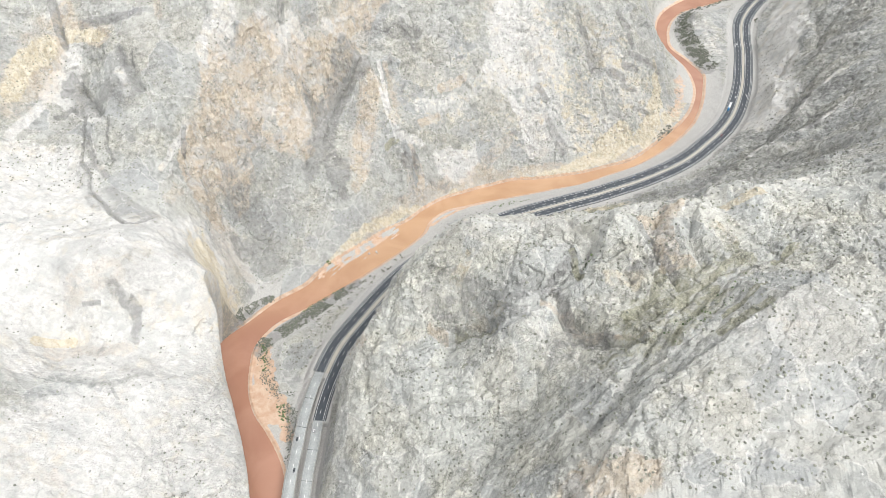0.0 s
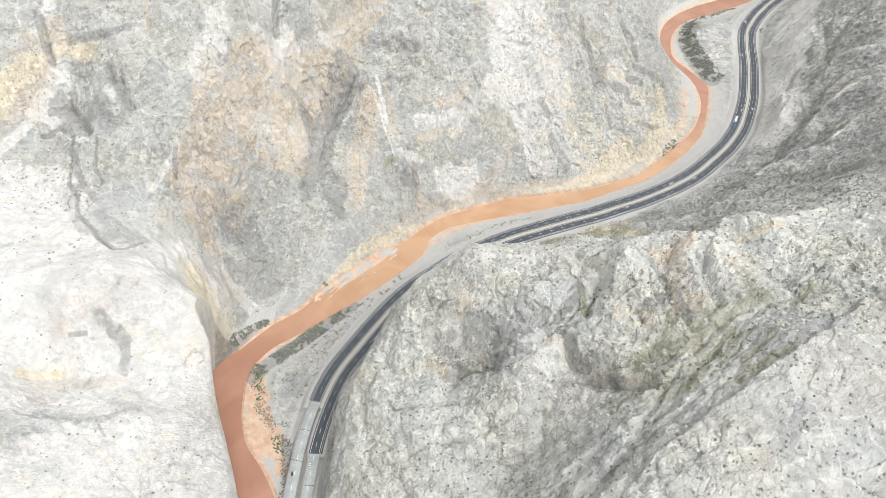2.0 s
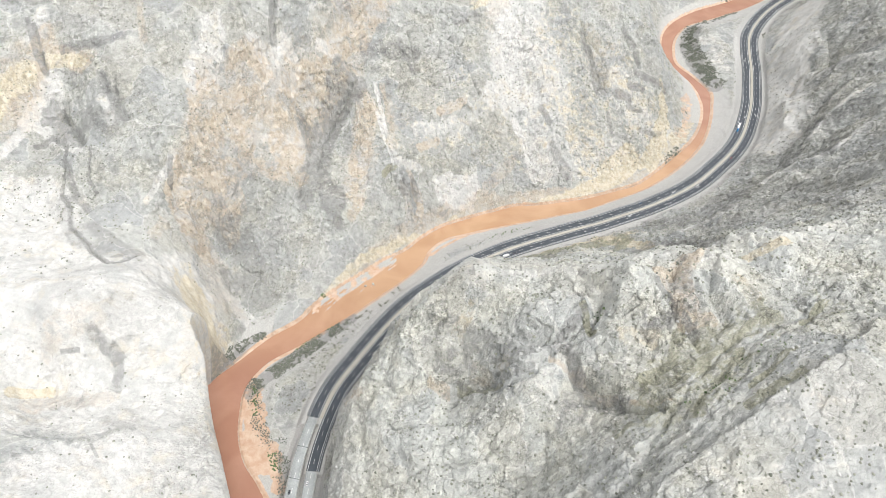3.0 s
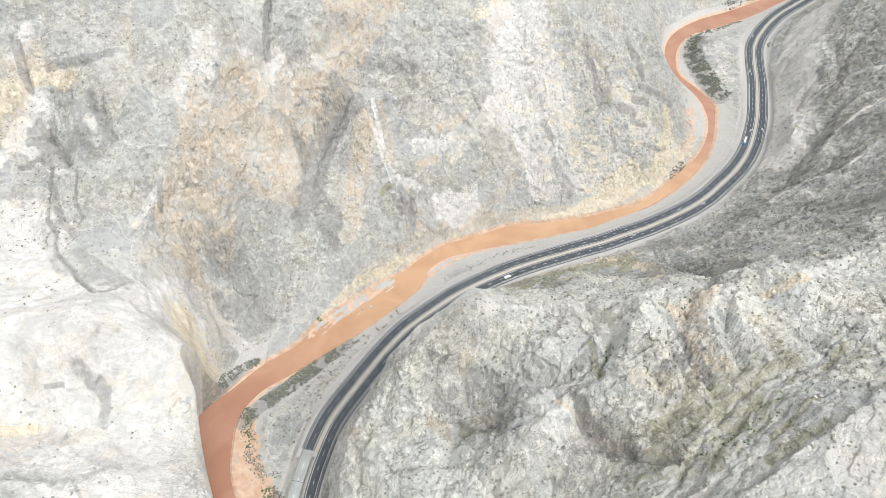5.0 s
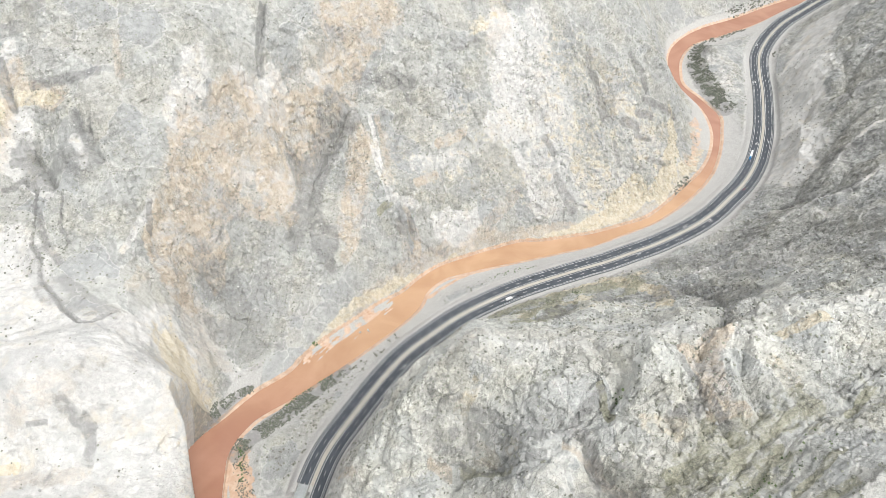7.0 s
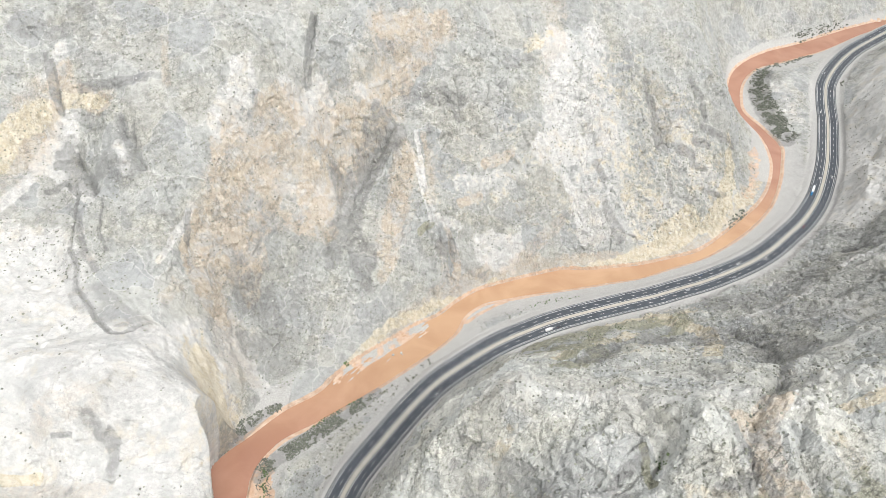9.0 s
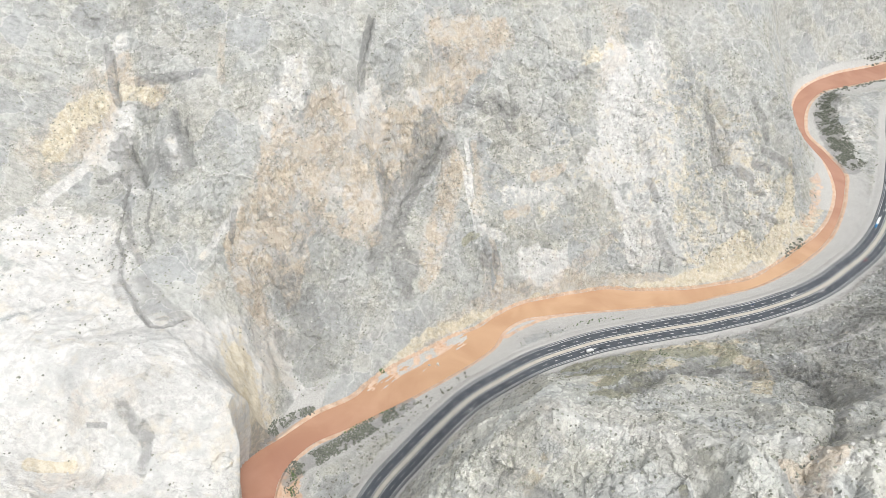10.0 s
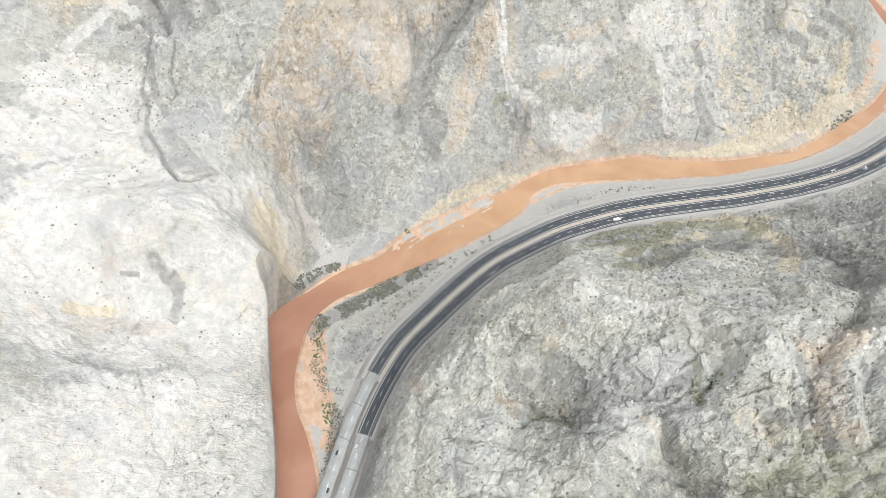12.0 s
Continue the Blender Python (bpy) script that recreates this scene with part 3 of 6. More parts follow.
_rng = np.random.default_rng(7)
ORDER, CHANCE = _rng.permutation(4096).astype(np.int32), _rng.random(4096).astype(np.float32)
EAST_SLOPE, NORTH_SLOPE = np.cos(2 * np.pi * CHANCE), np.sin(2 * np.pi * CHANCE)


def slot(i, j, seed):
    return ORDER[(ORDER[(i + seed * 131) & 4095] + j) & 4095]


def grain(x, y, seed):
    """Smooth gradient noise, about -0.7 to 0.7, one cell a metre."""
    fx, fy = np.floor(x), np.floor(y)
    i, j = fx.astype(np.int32), fy.astype(np.int32)
    u, v = (x - fx).astype(np.float32), (y - fy).astype(np.float32)
    su, sv = u * u * u * (u * (6 * u - 15) + 10), v * v * v * (v * (6 * v - 15) + 10)

    def corner(a, b):
        w = slot(i + a, j + b, seed)
        return EAST_SLOPE[w] * (u - a) + NORTH_SLOPE[w] * (v - b)

    low = corner(0, 0) * (1 - su) + corner(1, 0) * su
    high = corner(0, 1) * (1 - su) + corner(1, 1) * su
    return low * (1 - sv) + high * sv


def rough(x, y, size, octaves, seed, ridged=False, gain=0.5):
    total, share, most = 0 * x, 1.0, 0.0
    for k in range(octaves):
        c, s = np.cos(0.6 + k), np.sin(0.6 + k)
        n = grain((c * x - s * y) / size, (s * x + c * y) / size, seed + k)
        total += share * ((1 - 2.4 * abs(n)) - 0.45 if ridged else 1.4 * n)
        most += share
        share, size = share * gain, size * 0.5
    return total / most


_turn, _lift = 2 * np.pi * CHANCE, 2 * _rng.random(4096).astype(np.float32) - 1
SLOPES = np.stack([np.cos(_turn) * np.sqrt(1 - _lift**2), np.sin(_turn) * np.sqrt(1 - _lift**2), _lift]).astype(np.float32)


def grain_solid(x, y, z, seed):
    """Smooth gradient noise through space, one cell a metre."""
    fx, fy, fz = np.floor(x), np.floor(y), np.floor(z)
    i, j, k = fx.astype(np.int32), fy.astype(np.int32), fz.astype(np.int32)
    u, v, w = (x - fx).astype(np.float32), (y - fy).astype(np.float32), (z - fz).astype(np.float32)
    su, sv, sw = (q * q * q * (q * (6 * q - 15) + 10) for q in (u, v, w))
    total = 0 * u
    for a in (0, 1):
        for b in (0, 1):
            base = slot(i + a, j + b, seed)
            for c in (0, 1):
                n = ORDER[(base + k + c) & 4095]
                share = (su if a else 1 - su) * (sv if b else 1 - sv) * (sw if c else 1 - sw)
                total += share * (SLOPES[0, n] * (u - a) + SLOPES[1, n] * (v - b) + SLOPES[2, n] * (w - c))
    return total


def rough_solid(x, y, z, size, octaves, seed, ridged=False, gain=0.5):
    total, share, most = np.zeros(x.shape, np.float32), 1.0, 0.0
    for k in range(octaves):
        n = grain_solid(x / size, y / size, z / size + 31.7 * k, seed + k)
        total += share * ((1 - 2.6 * abs(n)) - 0.5 if ridged else 1.5 * n)
        most += share
        share, size = share * gain, size * 0.5
    return total / most


def blocks_solid(x, y, z, size, seed):
    """Jointed blocks in space: how far inside its block a place is, and the height of the block's own tilted face there."""
    x, y, z = ((q / size).astype(np.float32) for q in (x, y, z))
    i, j, k = (np.floor(q).astype(np.int32) for q in (x, y, z))
    one, two = np.full(x.shape, 9.0, np.float32), np.full(x.shape, 9.0, np.float32)
    own, dx, dy, dz = np.zeros(x.shape, np.int32), 0 * x, 0 * x, 0 * x
    for a in (-1, 0, 1):
        for b in (-1, 0, 1):
            base = slot(i + a, j + b, seed)
            for c in (-1, 0, 1):
                n = ORDER[(base + k + c) & 4095]
                ox, oy, oz = x - (i + a + CHANCE[n]), y - (j + b + CHANCE[(n + 1237) & 4095]), z - (k + c + CHANCE[(n + 2671) & 4095])
                d = ox * ox + oy * oy + oz * oz
                first = d < one
                two = np.where(first, one, np.minimum(two, d))
                own, one = np.where(first, n, own), np.where(first, d, one)
                dx, dy, dz = np.where(first, ox, dx), np.where(first, oy, dy), np.where(first, oz, dz)
    face = (CHANCE[(own + 811) & 4095] - 0.5) + 0.9 * (SLOPES[0, own] * dx + SLOPES[1, own] * dy + SLOPES[2, own] * dz)
    return (np.sqrt(two) - np.sqrt(one)) * size, face


def soft_step(a, b, v):
    u = np.clip((v - a) / (b - a), 0, 1)
    return u * u * (3 - 2 * u)


WEST_Q, EAST_Q, ROAD_Q = resampled(BANK_WEST, 8)[0], resampled(BANK_EAST, 8)[0], resampled(ROAD_MID, 8)[0]
RIVER_LOOP = np.r_[WEST_Q[:, :2], EAST_Q[::-1, :2]]


def in_loop(x, y, loop):
    odd = np.zeros(x.shape, bool)
    lo, hi = loop.min(0), loop.max(0)
    sel = np.nonzero((x > lo[0]) & (x < hi[0]) & (y > lo[1]) & (y < hi[1]))
    px, py, hits = x[sel], y[sel], np.zeros(len(sel[0]), bool)
    for (x0, y0), (x1, y1) in zip(loop, np.roll(loop, -1, axis=0)):
        if y0 != y1:
            hits ^= ((y0 > py) != (y1 > py)) & (px < (x1 - x0) * (py - y0) / (y1 - y0) + x0)
    odd[sel] = hits
    return odd


def lie():
    """The broad surface as weights of smooth cones on the breaks of slope, the banks and the road's edges."""
    spots = []
    for line in BREAKS:
        spots += list(line)
    spots += [(x, y, 1.0) for x, y in resampled(BANK_WEST, 24)[0] if y < 225 or y > 500]
    spots += [(x, y, 1.0) for x, y in resampled(BANK_EAST, 24)[0]]
    for by in (-16, 16):
        spots += [(x, y, ROAD_Z - 1) for x, y in offset_line(resampled(ROAD_MID, 28)[0], by) if y > 450]
    spots = np.array(spots)
    keep = [k for k in range(len(spots)) if not len(spots[:k]) or np.hypot(*(spots[:k, :2] - spots[k, :2]).T).min() > 5]
    spots = spots[keep]
    d = np.hypot(spots[:, None, 0] - spots[None, :, 0], spots[:, None, 1] - spots[None, :, 1])
    a = np.sqrt(d * d + 36) - 5 * np.eye(len(spots))
    mean = spots[:, 2].mean()
    return spots, np.linalg.solve(a, spots[:, 2] - mean), mean


SPOTS, WEIGHTS, MEAN = lie()


def broad(x, y):
    out = np.empty(x.size)
    fx, fy = x.ravel(), y.ravel()
    for k in range(0, x.size, 40000):
        d2 = (fx[k:k + 40000, None] - SPOTS[:, 0]) ** 2 + (fy[k:k + 40000, None] - SPOTS[:, 1]) ** 2
        out[k:k + 40000] = np.sqrt(d2 + 36) @ WEIGHTS + MEAN
    return out.reshape(x.shape)


COARSE_X, COARSE_Y = np.arange(-1000, 1101, 6.0), np.arange(60, 1801, 6.0)
COARSE_Z = broad(*np.meshgrid(COARSE_X, COARSE_Y))
CLIMB_Y, CLIMB_X = np.gradient(COARSE_Z, 6.0)


def surface(x, y):
    """Height of the ground and what lies where: a dict of masks."""
    step, gx, gy, g = 6.0, COARSE_X, COARSE_Y, COARSE_Z
    wet = in_loop(x, y, RIVER_LOOP)
    dw, _, _ = near_line(x, y, WEST_Q, 90)
    de, _, _ = near_line(x, y, EAST_Q, 90)
    cx, cy = np.clip((x + 1000) / step, 0, len(gx) - 1.001), np.clip((y - 60) / step, 0, len(gy) - 1.001)
    i, j = cx.astype(int), cy.astype(int)
    u, v = cx - i, cy - j

    def between(h):
        return (h[j, i] * (1 - u) + h[j, i + 1] * u) * (1 - v) + (h[j + 1, i] * (1 - u) + h[j + 1, i + 1] * u) * v

    z, climb_x, climb_y = between(g), between(CLIMB_X), between(CLIMB_Y)
    upright = 1 / np.sqrt(1 + climb_x**2 + climb_y**2)
    away = np.hypot(np.maximum(abs(x - 50) - 1050, 0), np.maximum(abs(y - 930) - 870, 0))
    z = z + 0.12 * np.minimum(away, 900)

    bank = np.minimum(dw, de)
    dr, _, side = near_line(x, y, ROAD_Q, 110)

    free = soft_step(4, 45, bank) * soft_step(17, 45, dr)     # where the rock is left to itself
    warp_x, warp_y = 14 * rough(x, y, 60, 2, 40), 14 * rough(x, y, 60, 2, 50)
    z = z + free * 4.5 * rough(x + warp_x, y + warp_y, 70, 3, 3, True)
    relief = free * 3.2 * rough_solid(x + warp_x, y + warp_y, z, 28, 3, 11, True, 0.5)
    bent_x, bent_y = x + 3.5 * rough(x, y, 14, 3, 45, gain=0.6), y + 3.5 * rough(x, y, 14, 3, 55, gain=0.6)
    for depth, half, line in GULLIES:
        s, d, _ = round_line(bent_x, bent_y, line, 5, half * 3)
        z[s] -= free[s] * depth * np.exp(-1.1 * d / half) * soft_step(half * 3, half * 1.8, d)
    for rise, half, line in RIBS:
        s, d, _ = round_line(bent_x, bent_y, line, 5, half * 3)
        z[s] += free[s] * rise * np.exp(-1.1 * d / half) * soft_step(half * 3, half * 1.8, d)
    for drop, reach, line in SCARPS:
        s, d, fall = round_line(bent_x, bent_y, line, 5, reach * 3)
        z[s] += free[s] * drop * (0.5 - soft_step(-1.2, 1.2, fall)) * np.exp(-d / reach) * soft_step(reach * 3, reach * 2, d)
    for depth, half, line in CLEFTS:
        s, d, _ = round_line(bent_x, bent_y, line, 4, half * 3)
        z[s] -= depth * np.exp(-1.3 * d / half) * soft_step(half * 3, half * 2, d)
    bare = soft_step(2, 14, bank) * soft_step(16, 26, dr) * (0.1 + 0.9 * soft_step(5, 16, z))
    # joints, blocks and rubble, standing out square to the slope
    inner, face = blocks_solid(x + 0.5 * warp_x, y + 0.5 * warp_y, z, 17, 5)
    inner_s, face_s = blocks_solid(x + 0.2 * warp_x, y + 0.2 * warp_y, z, 6.5, 9)
    blocky = soft_step(-0.3, 0.25, rough(x, y, 80, 3, 91))
    across_river = soft_step(0, 60, y - 0.72 * x - 690) * soft_step(430, 360, x)
    crag = np.minimum(1, sum(np.exp(-((x - cx0) ** 2 + (y - cy0) ** 2) / half**2) for cx0, cy0, half in CRAGS))
    even = 1 - 0.7 * np.exp(-((x - 190) ** 2 + (y - 235) ** 2) / 80**2) - 0.6 * soft_step(-225, -260, x) * soft_step(600, 560, y) - 0.36 * across_river * (1 - crag) - 0.3 * soft_step(360, 420, x)
    for strength, half, line in CUTTING:
        s, d, _ = round_line(x, y, line, 6, half * 1.6)
        even[s] *= 1 - 0.85 * strength * soft_step(half * 1.5, half, d)
    rubble = soft_step(-0.2, 0.3, rough(x, y, 55, 3, 97))
    relief = relief + bare * even * (1.7 * face - (0.25 + 0.65 * blocky) * np.exp(-inner / 0.9) + (0.4 + 0.6 * blocky) * (1.9 * face_s - 0.8 * np.exp(-inner_s / 0.6))
                    + 0.8 * rough_solid(x, y, z, 11, 2, 23, True) + (0.5 + 0.8 * rubble) * 0.9 * rough_solid(x, y, z, 3.6, 2, 29, True, 0.7))
    # tilted beds that crop out as long low steps
    for bx, by, half, turn, size, rise in BEDS:
        near = np.exp(-((x - bx) ** 2 + (y - by) ** 2) / half**2)
        s = np.nonzero(near > 0.02)
        along, across = np.cos(turn) * x[s] + np.sin(turn) * y[s], -np.sin(turn) * x[s] + np.cos(turn) * y[s]
        relief[s] += 0.7 * (bare * even * near)[s] * rise * rough(along / 4 + 0.3 * warp_x[s], across + 0.5 * warp_y[s] + 0.5 * z[s], size, 3, 121, True, 0.6)
    z = z + relief * upright

    # the spur stands sheer over a level strip beside the road
    sheer = (side > 0) & (y > 300) & (y < 640) & (x < 45) & (dr < 40)
    z = np.where(sheer, ROAD_Z + (z - ROAD_Z) * soft_step(15.5, 25, dr), z)
    over_road = (side > 0) & (y > 300) & (y < 660) & (x < 70) & (dr < 108)
    z = np.where(over_road, np.minimum(z, ROAD_Z + (1.7 + 1.6 * soft_step(480, 420, y)) * np.maximum(dr - 15.5, 0) + 0.35 * relief), z)
    # the flood plain and the banks
    flat = 0.35 + 1.6 * soft_step(60, 90, x) * soft_step(320, 290, x) * (dw < de) * soft_step(0.5, 2, bank) + 0.10 * np.minimum(bank, 30) + 0.25 * rough(x, y, 12, 3, 61)
    steep = 1 + 14 * soft_step(-160, -185, x) * (dw < de) * soft_step(520, 495, y)      # the west block falls sheer into the water
    z = np.where(bank < 60, np.minimum(np.maximum(z, flat), 0.4 + (0.5 + 0.12 * bank) * bank * steep + 400 * (bank > 45)), z)
    bed_z = -0.25 * np.minimum(bank, 6) + 0.1 + 0 * x
    for half, line in BARS:
        d, _, _ = near_line(x, y, resampled(line, 3)[0], 30)
        bed_z = np.maximum(bed_z, 0.16 - 0.26 * d / half + 0.45 * rough((0.62 * x + 0.78 * y) / 4, 0.62 * y - 0.78 * x, 6, 4, 151, gain=0.65))
    z = np.where(wet, np.maximum(bed_z, -1.6), z)
    # the road's bed
    bed = ROAD_Z - 0.25
    on = 1 - soft_step(15.2, 24, dr)
    deck = ((y < 433) & (side < 0)) | ((y < 380) & (side >= 0))
    z = np.where((dr < 30) & ~deck & ~wet, z * (1 - on) + bed * on, z)
    z = np.where((dr < 34) & deck & ~wet, np.minimum(z, 3.0 + 0.05 * bank + 2.2 * np.maximum(dr - 16, 0)), z)
    push = relief * upright * soft_step(0.3, 0.9, bare) * (away < 1)
    bulge = 0.26 * np.minimum(z, 90) * (dw < de) * ~wet * soft_step(-150, -175, x) * soft_step(520, 480, y) * soft_step(50, 6, bank)
    return z, dict(even=even, wet=wet, bank=bank, road=dr, side=side, free=free, west=dw, east=de, push_x=bulge - climb_x * push, push_y=-climb_y * push)


def part(name, bm_or_mesh, mat, parent=None, label=""):
    """Links a bmesh, or a mesh, as one object under a thing."""
    if isinstance(bm_or_mesh, bmesh.types.BMesh):
        me = bpy.data.meshes.new(name)
        bm_or_mesh.to_mesh(me)
        bm_or_mesh.free()
    else:
        me = bm_or_mesh
    if mat and not me.materials:
        me.materials.append(mat)
    ob = new(name, me)
    ob.parent = parent
    return tagged(ob, label) if label else ob


def sheet(name, verts, faces):
    """A mesh from arrays of places and quads."""
    me = bpy.data.meshes.new(name)
    verts, faces = np.asarray(verts, np.float32), np.asarray(faces, np.int32)
    me.vertices.add(len(verts))
    me.vertices.foreach_set("co", verts.ravel())
    me.loops.add(faces.size)
    me.loops.foreach_set("vertex_index", faces.ravel())
    me.polygons.add(len(faces))
    me.polygons.foreach_set("loop_start", np.arange(0, faces.size, faces.shape[1], dtype=np.int32))
    me.update(calc_edges=True)
    return me


def grid_faces(rows, cols):
    k = np.arange(rows * cols).reshape(rows, cols)
    return np.stack([k[:-1, :-1], k[:-1, 1:], k[1:, 1:], k[1:, :-1]], -1).reshape(-1, 4)


# ---------------------------------------------------------------- the ground, one sheet out to the horizon
def spaced(stops):
    """Even steps between stops: (from, step), ..., (to, 0)."""
    out = []
    for (a, step), (b, _) in zip(stops, stops[1:]):
        out += list(np.linspace(a, b, int(round((b - a) / step)), endpoint=False))
    return np.array(out + [stops[-1][0]])


def build_ground():
    xs = spaced([(-4000, 250), (-1000, 20), (-700, 4), (-480, 1.7), (-330, 1.08), (340, 1.45), (600, 2.4), (700, 5), (1000, 250), (4000, 0)])
    ys = spaced([(-2500, 250), (-200, 25), (150, 5), (200, 1.0), (560, 1.25), (950, 2.1), (1150, 3), (1450, 8), (1800, 250), (4500, 0)])
    x, y = np.meshgrid(xs, ys)
    z, lay = surface(x, y)
    me = sheet("ground", np.c_[(x + lay["push_x"]).ravel(), (y + lay["push_y"]).ravel(), z.ravel()], grid_faces(*x.shape))
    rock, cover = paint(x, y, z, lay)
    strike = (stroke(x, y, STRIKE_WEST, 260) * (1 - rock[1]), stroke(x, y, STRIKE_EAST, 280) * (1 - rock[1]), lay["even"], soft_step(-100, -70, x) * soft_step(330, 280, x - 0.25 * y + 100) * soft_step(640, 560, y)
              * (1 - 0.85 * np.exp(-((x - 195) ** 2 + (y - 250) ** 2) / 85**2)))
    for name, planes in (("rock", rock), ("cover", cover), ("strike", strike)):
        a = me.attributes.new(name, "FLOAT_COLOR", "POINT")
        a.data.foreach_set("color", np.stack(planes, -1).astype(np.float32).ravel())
    me.polygons.foreach_set("use_smooth", np.zeros(len(me.polygons), bool))
    ob = part("ground", me, MAT_GROUND)
    return tagged(ob, "pale grey and ochre limestone canyon slopes with talus", "canyon ground", kind="structure")


# Beds and stains in the rock, and painted shade of clefts and hollows: (strength, half-width, line in plan).
OCHRE_A = [
    (0.46, 20, [(-255, 731), (-264, 679), (-273, 651), (-279, 631), (-268, 604), (-251, 573)]),
    (0.44, 24, [(-110, 902), (-135, 874), (-142, 854), (-160, 835), (-185, 815)]),
    (0.44, 20, [(-186, 808), (-222, 744), (-250, 710)]),
    (0.44, 20, [(-136, 825), (-163, 808), (-193, 742), (-204, 725)]),
    (0.38, 24, [(-109, 801), (-115, 763), (-120, 723)]),
    (0.54, 8, [(-148, 586), (-117, 637), (-75, 686), (-56, 706), (-17, 733), (32, 758), (89, 775)]),
    (0.58, 9, [(89, 777), (177, 795), (256, 828), (303, 880), (323, 929)]),
]
OCHRE_B = [
    (0.48, 8, [(-59, 729), (-53, 717), (-55, 703)]),
    (0.68, 14, [(86, 210), (96, 212), (103, 203)]),
    (0.51, 26, [(-449, 710), (-460, 686), (-478, 663)]),
    (0.34, 12, [(63, 872), (55, 831), (45, 806)]),
    (0.48, 14, [(54, 1014), (60, 979), (48, 953)]),
    (0.54, 16, [(-103, 895), (-126, 873), (-131, 857)]),
]
OCHRE_C = [
    (0.34, 12, [(-77, 806), (-85, 837), (-98, 850)]),
]
OCHRE = OCHRE_A + OCHRE_B + OCHRE_C
PALE_A = [
    (1, 55, [(-308, 282), (-278, 305), (-232, 338)]),
    (1, 60, [(-375, 414), (-322, 425), (-260, 445)]),
    (1, 45, [(-383, 465), (-320, 481), (-270, 493)]),
    (1, 35, [(-448, 586), (-420, 581), (-382, 533)]),
    (1, 40, [(-285, 248), (-245, 273), (-208, 312)]),
    (0.9, 13, [(-248, 506), (-251, 530), (-261, 543)]),
    (0.9, 22, [(61, 974), (68, 934), (71, 891)]),
    (0.9, 14, [(52, 851), (97, 881)]),
    (0.8, 9, [(-13, 753), (4, 755), (21, 768)]),
    (0.55, 30, [(111, 929), (125, 885), (111, 831)]),
]
PALE_B = [
    (0.55, 26, [(205, 937), (245, 908), (278, 886)]),
    (0.55, 22, [(140, 816), (217, 844)]),
    (0.8, 9, [(-247, 588), (-232, 565), (-219, 553)]),
    (0.8, 12, [(-417, 709), (-426, 691), (-417, 675)]),
    (0.7, 9, [(-182, 741), (-175, 759)]),
    (0.75, 14, [(9, 460), (25, 441), (50, 448), (76, 435)]),
    (0.5, 25, [(102, 412), (138, 418), (157, 412)]),
    (0.6, 18, [(195, 443), (232, 438), (267, 427)]),
    (0.42, 50, [(139, 240), (180, 242), (223, 258)]),
    (0.45, 40, [(143, 207), (189, 211), (226, 220)]),
]
PALE_C = [
    (1, 26, [(436, 868), (462, 925), (486, 1000), (520, 1070), (555, 1150), (620, 1240)]),
    (0.5, 14, [(424, 1189), (434, 1115)]),
    (0.5, 16, [(-255, 603), (-268, 540)]),
    (0.6, 16, [(-289, 495), (-269, 517)]),
    (1, 16, [(-268, 545), (-262, 505), (-252, 460), (-240, 425), (-222, 385), (-208, 340)]),
]
PALE = PALE_A + PALE_B + PALE_C
# Dark talus, plus shade of ravines, hollows and clefts put into the colour.
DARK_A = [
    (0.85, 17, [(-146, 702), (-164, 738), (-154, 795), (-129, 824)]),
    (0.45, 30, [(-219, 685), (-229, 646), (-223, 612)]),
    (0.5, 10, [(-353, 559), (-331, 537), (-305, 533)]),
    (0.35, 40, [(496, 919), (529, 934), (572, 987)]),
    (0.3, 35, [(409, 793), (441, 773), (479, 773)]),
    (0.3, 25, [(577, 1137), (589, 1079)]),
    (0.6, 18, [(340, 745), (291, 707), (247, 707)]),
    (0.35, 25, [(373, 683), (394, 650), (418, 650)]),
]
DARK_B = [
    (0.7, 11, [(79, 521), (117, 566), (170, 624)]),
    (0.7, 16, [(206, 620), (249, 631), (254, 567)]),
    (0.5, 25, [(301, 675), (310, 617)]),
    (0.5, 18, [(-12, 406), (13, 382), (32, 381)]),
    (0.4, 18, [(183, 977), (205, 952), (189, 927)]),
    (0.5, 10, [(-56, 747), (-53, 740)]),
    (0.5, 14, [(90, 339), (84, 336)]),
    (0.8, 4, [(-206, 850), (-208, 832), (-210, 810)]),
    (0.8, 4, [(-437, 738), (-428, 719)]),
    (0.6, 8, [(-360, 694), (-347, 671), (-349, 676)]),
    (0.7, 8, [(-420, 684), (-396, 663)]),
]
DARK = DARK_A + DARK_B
SOIL_A = [
    (0.8, 10, [(41, 576), (76, 606), (88, 544), (56, 492)]),
    (0.5, 14, [(116, 307), (141, 304), (171, 326)]),
    (0.5, 12, [(130, 329), (163, 348), (197, 363)]),
    (0.6, 7, [(164, 669), (208, 683), (180, 642)]),
    (0.5, 12, [(82, 628), (114, 610)]),
    (0.4, 14, [(205, 343), (238, 366)]),
]
SOIL_B = [
    (0.6, 9, [(44, 628), (76, 644), (120, 660), (170, 679)]),
    (0.55, 9, [(55, 592), (86, 602), (127, 622)]),
    (0.5, 12, [(385, 1183), (391, 1113), (398, 1060)]),
]
SOIL = SOIL_A + SOIL_B


